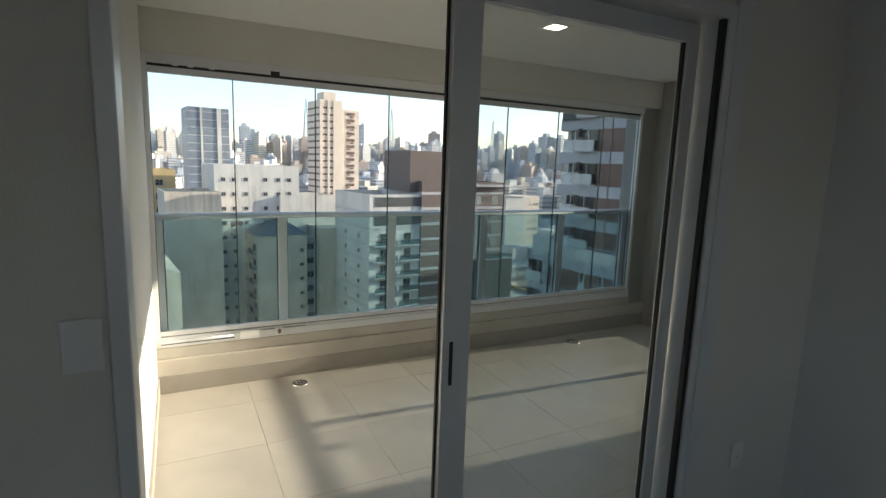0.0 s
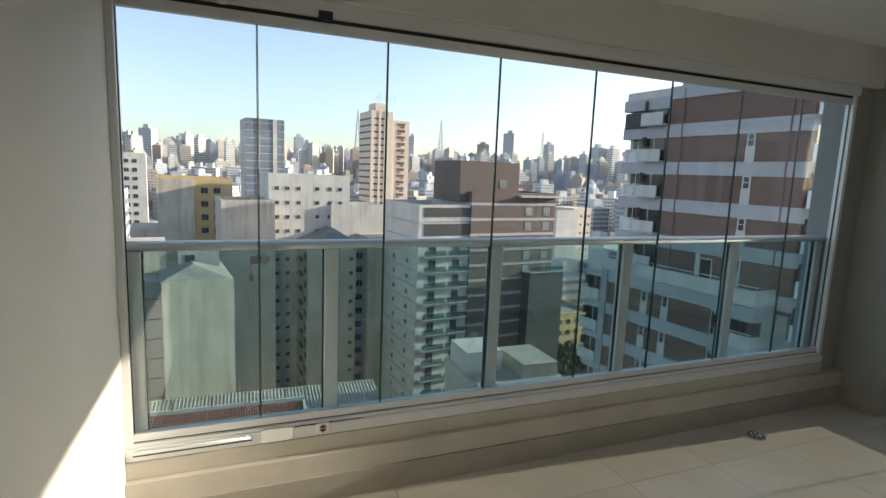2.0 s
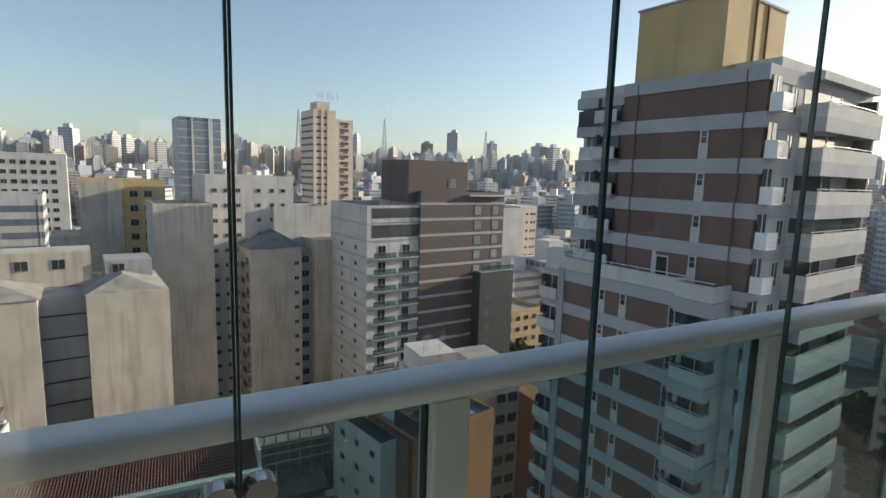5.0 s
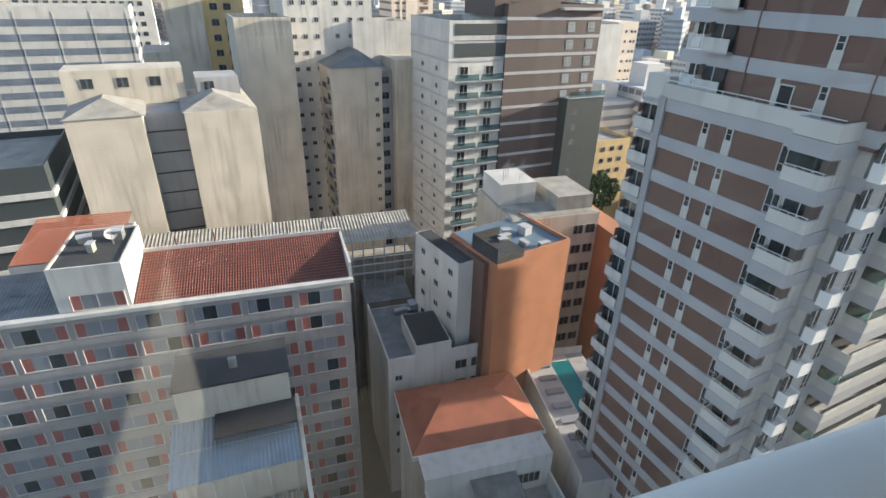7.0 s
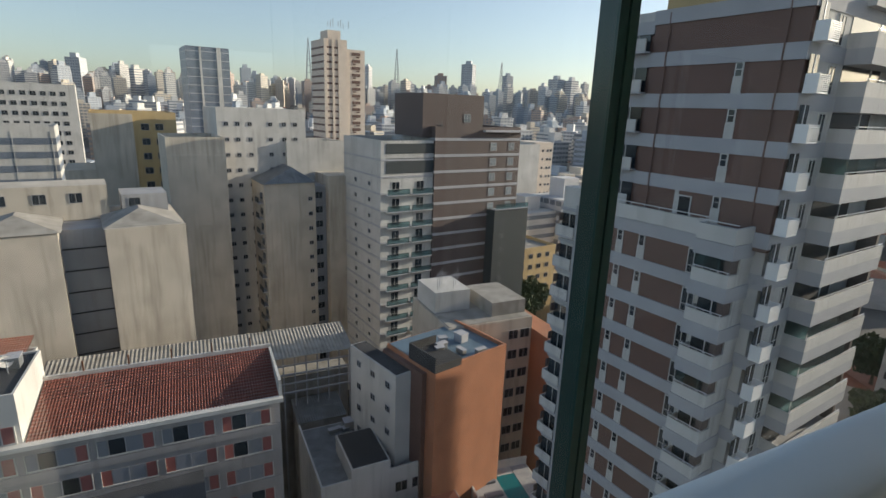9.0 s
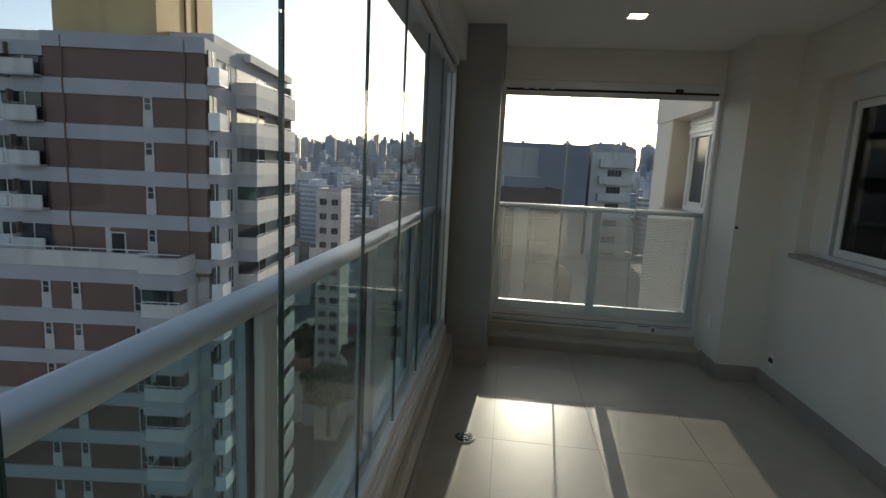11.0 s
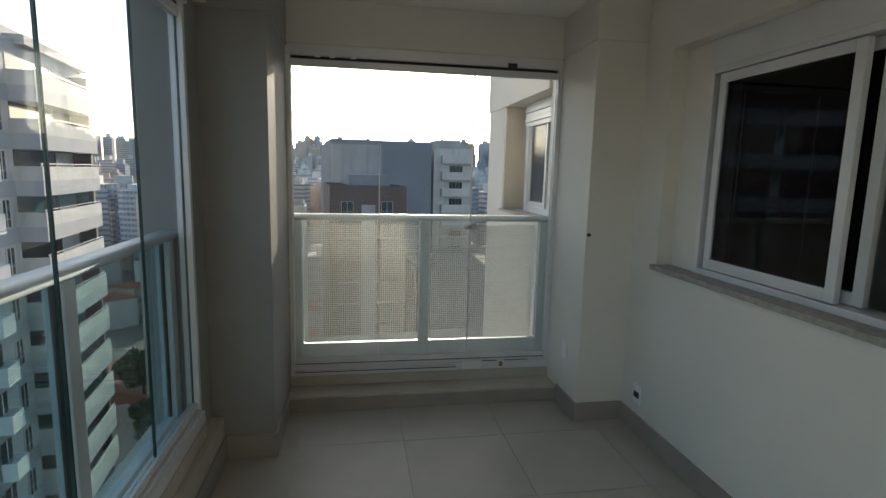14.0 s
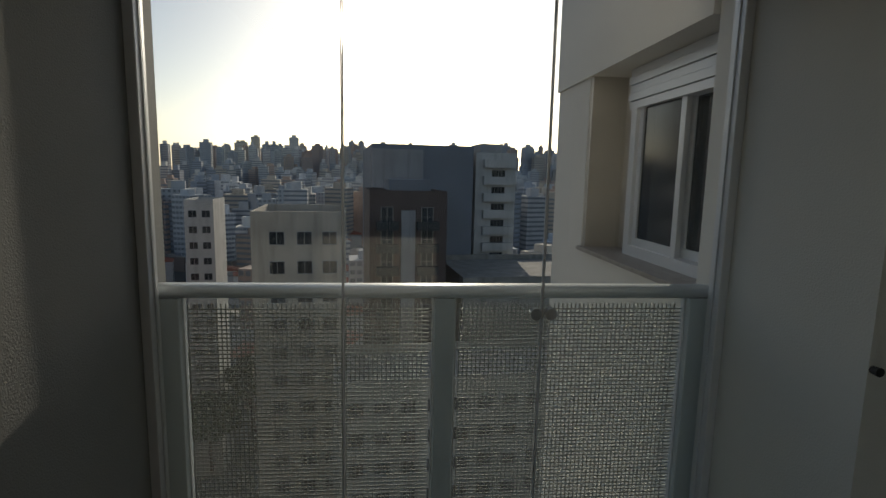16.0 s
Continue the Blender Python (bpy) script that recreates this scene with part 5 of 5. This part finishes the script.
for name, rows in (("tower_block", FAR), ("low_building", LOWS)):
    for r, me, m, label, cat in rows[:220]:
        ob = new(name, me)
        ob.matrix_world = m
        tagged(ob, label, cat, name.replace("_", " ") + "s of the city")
    joined("far_" + name + "s", [(q[1], q[2]) for q in rows[220:]], "distant city buildings standing close together, haze painted into their pale colours")


def mast(az, r, el, el0):
    z1, z0 = 1.6 + r * math.tan(radians(el)), 1.6 + r * math.tan(radians(el0))
    e = thing("lattice_mast", "distant lattice broadcasting mast", "antenna mast", pose(r * math.sin(radians(az)), r * math.cos(radians(az)), z0 - 60))
    bm = bmesh.new()
    H = z1 - z0 + 60
    for sx in (-1, 1):
        for sy in (-1, 1):
            vs = [bm.verts.new((sx * (7 + q), sy * (7 + p), 0)) for q, p in ((0, 0), (1.5, 0), (1.5, 1.5), (0, 1.5))]
            ap = [bm.verts.new((sx * (0.4 + q), sy * (0.4 + p), H)) for q, p in ((0, 0), (0.5, 0), (0.5, 0.5), (0, 0.5))]
            for i in range(4):
                bm.faces.new((vs[i], vs[(i + 1) % 4], ap[(i + 1) % 4], ap[i]))
    for k in range(12):
        t = k / 12
        q = 7.5 * (1 - t) + 0.6
        box(bm, -q, -q, H * t, q, q, H * t + 0.8)
    part("lattice", bm, M["slab"], e)


mast(19.9, 1250, 5.8, 2.6)
mast(11.0, 1000, 6.4, 2.0)
mast(30.8, 1300, 4.9, 2.0)


# blocks seen through the end window
def at_az(az, r):
    return r * math.sin(radians(az)), r * math.cos(radians(az))


def end_block(label, u0, v0, v1, depth, top, wall, **kw):
    """A block whose left face looks at the balcony; v0 is its right end and v1 its left end along that face."""
    x, y = world_xy(u0, v0)
    return tower(label, x, y, 8, depth, v1 - v0, GZ, top, wall, **kw), v1 - v0


e, d = end_block("tall dark blank-sided slab with a grey blank wing", 90, -24.2, -7.2, 30, 5.8, "slate")
boxes("wing", [(-0.15, 8.6, 0, 0.0, d, 5.0 - GZ)], M["grey"], e)
e, d = end_block("grey apartment tower with dark balconies", 70, -15.6, -5.6, 14, -1.0, "dbrown")
H = -1.0 - GZ
for k in range(12):
    for q in (1.2, 6.4):
        boxes("balcony_front", [(-1.2, q, H - 5.0 - k * 2.9, -0.1, q + 2.8, H - 3.9 - k * 2.9)], M["black"], e)
    put("window", WM["door"], e, pose(0, 2.6, H - 4.2 - k * 2.9, 0, 0, -90))
    put("window", WM["door"], e, pose(0, 7.8, H - 4.2 - k * 2.9, 0, 0, -90))
boxes("wing", [(-0.4, 4.2, 0, 0.0, 6.0, H - 2.5)], M["grey"], e)
boxes("roof_house", [(1, 2, H, 8, 7.5, H + 1.4)], M["slate"], e)
e, d = end_block("white apartment tower with horizontal balcony stripes", 92, -32.5, -25.2, 14, 4.9, "white")
H = 4.9 - GZ
boxes("balcony_band", [(-1.0, 0.4, H - 2.6 - k * 2.9, 0.0, 6.0, H - 1.2 - k * 2.9) for k in range(16)], M["white"], e, kind="stuff")
for k in range(16):
    put("window", WM["wide"], e, pose(0, 3.2, H - 3.4 - k * 2.9 - 0.9, 0, 0, -90))
boxes("roof_house", [(2, 2, H, 8, 6, H + 1.6)], M["grey"], e)
e, d = end_block("weathered beige block with balconies and a sloped shoulder", 56, -2.4, 6.6, 12, -2.6, "cream")
H = -2.6 - GZ
for k in range(12):
    for q in (1.6, 4.0, 6.6):
        put("window", WM["med"], e, pose(0, q, H - 3.2 - k * 2.9, 0, 0, -90))
e, d = end_block("slim white apartment block with two columns of windows", 105, 20.5, 25.5, 10, -4.1, "white")
H = -4.1 - GZ
for k in range(16):
    for q in (1.3, 3.6):
        put("window", WM["med"], e, pose(0, q, H - 3.2 - k * 2.9, 0, 0, -90))
e, d = end_block("long pale slab below with many identical windows", 48, -26, -1, 10, -17.0, "cream")
H = -17 - GZ
for k in range(10):
    for q in range(10):
        put("window", WM["med"], e, pose(0, 1.4 + q * 2.4, H - 3.2 - k * 2.9, 0, 0, -90))
e, d = end_block("low roof with a white steel frame", 70, -42, -18, 20, -12.5, "concrete", name="commercial_building")


# trees below
def tree(x, y, z, s, seed):
    r = random.Random(seed)
    e = thing("tree", "dense dark green street tree", "tree", pose(x, y, z, 0, 0, seed * 40), "street trees")
    bm = bmesh.new()
    bmesh.ops.create_cone(bm, cap_ends=False, segments=8, radius1=0.35 * s, radius2=0.15 * s, depth=5 * s, matrix=Matrix.Translation((0, 0, 2.5 * s)))
    for i in range(5):
        a = i * 1.26
        bmesh.ops.create_cone(bm, cap_ends=False, segments=6, radius1=0.13 * s, radius2=0.05 * s, depth=3 * s, matrix=Matrix.Translation((0.9 * s * math.cos(a), 0.9 * s * math.sin(a), 5.6 * s)) @ Matrix.Rotation(a, 4, "Z") @ Matrix.Rotation(radians(40), 4, "Y"))
    part("trunk", bm, M["trunk"], e)
    pts, faces = [], []
    for i in range(2600):
        th, ph = r.random() * 6.283, math.acos(2 * r.random() - 1)
        lump = 1 + 0.25 * math.sin(3 * th + seed) * math.sin(4 * ph)
        q = (0.55 + 0.45 * r.random() ** 0.5) * lump
        c = Vector((3.2 * s * q * math.sin(ph) * math.cos(th), 3.2 * s * q * math.sin(ph) * math.sin(th), 6.8 * s + 2.3 * s * q * math.cos(ph)))
        m = Euler((r.random() * 6, r.random() * 6, r.random() * 6)).to_matrix()
        k = len(pts)
        for p in ((-0.22, -0.14, 0), (0.22, -0.14, 0.03), (0.22, 0.14, 0), (-0.22, 0.14, 0.03)):
            pts.append(c + m @ Vector(p) * s)
        faces.append((k, k + 1, k + 2, k + 3))
    me = bpy.data.meshes.new("crown")
    me.from_pydata(pts, [], faces)
    me.materials.append(M["leaf"])
    ob = new("crown", me)
    ob.parent = e


for i, (az, r, z) in enumerate(((35.5, 118, -50), (34.2, 112, -51), (-18.5, 78, -42), (-20.5, 80, -43), (-17, 84, -44), (-22, 76, -44), (70, 95, -50), (74, 110, -50), (68, 120, -50))):
    tree(*at_az(az, r), z, 1.5, i)

# the whole city turned into its true bearing
for ob in list(scene.objects)[CITY_FIRST:]:
    if ob.parent is None:
        x, y, z = ob.matrix_world.translation
        lower = math.hypot(x, y) * math.tan(radians(sunk(math.degrees(math.atan2(x, y))))) if ob.type == "EMPTY" else 0.0
        ob.matrix_world = Matrix.Translation((0, 0, -lower)) @ Matrix.Rotation(radians(TURN), 4, "Z") @ ob.matrix_world

# balcony floor tiles, each on its own
TM = {}
rt = random.Random(3)
for i in range(len(XS)):
    xa, xb = XS[i], XS[i + 1] if i + 1 < len(XS) else EX - 0.22
    for j in range(len(YS) - 1):
        ya, yb = YS[j], YS[j + 1]
        key = (round(xb - xa, 3), round(yb - ya, 3))
        if key not in TM:
            bm = bmesh.new()
            box(bm, 0.001, 0.001, -0.012, key[0] - 0.001, key[1] - 0.001, 0)
            TM[key] = mesh_of(bm, "tile", M["tile"])
        put("tile", TM[key], floor, Matrix.Translation((xa, ya, rt.uniform(-0.0003, 0.0))))
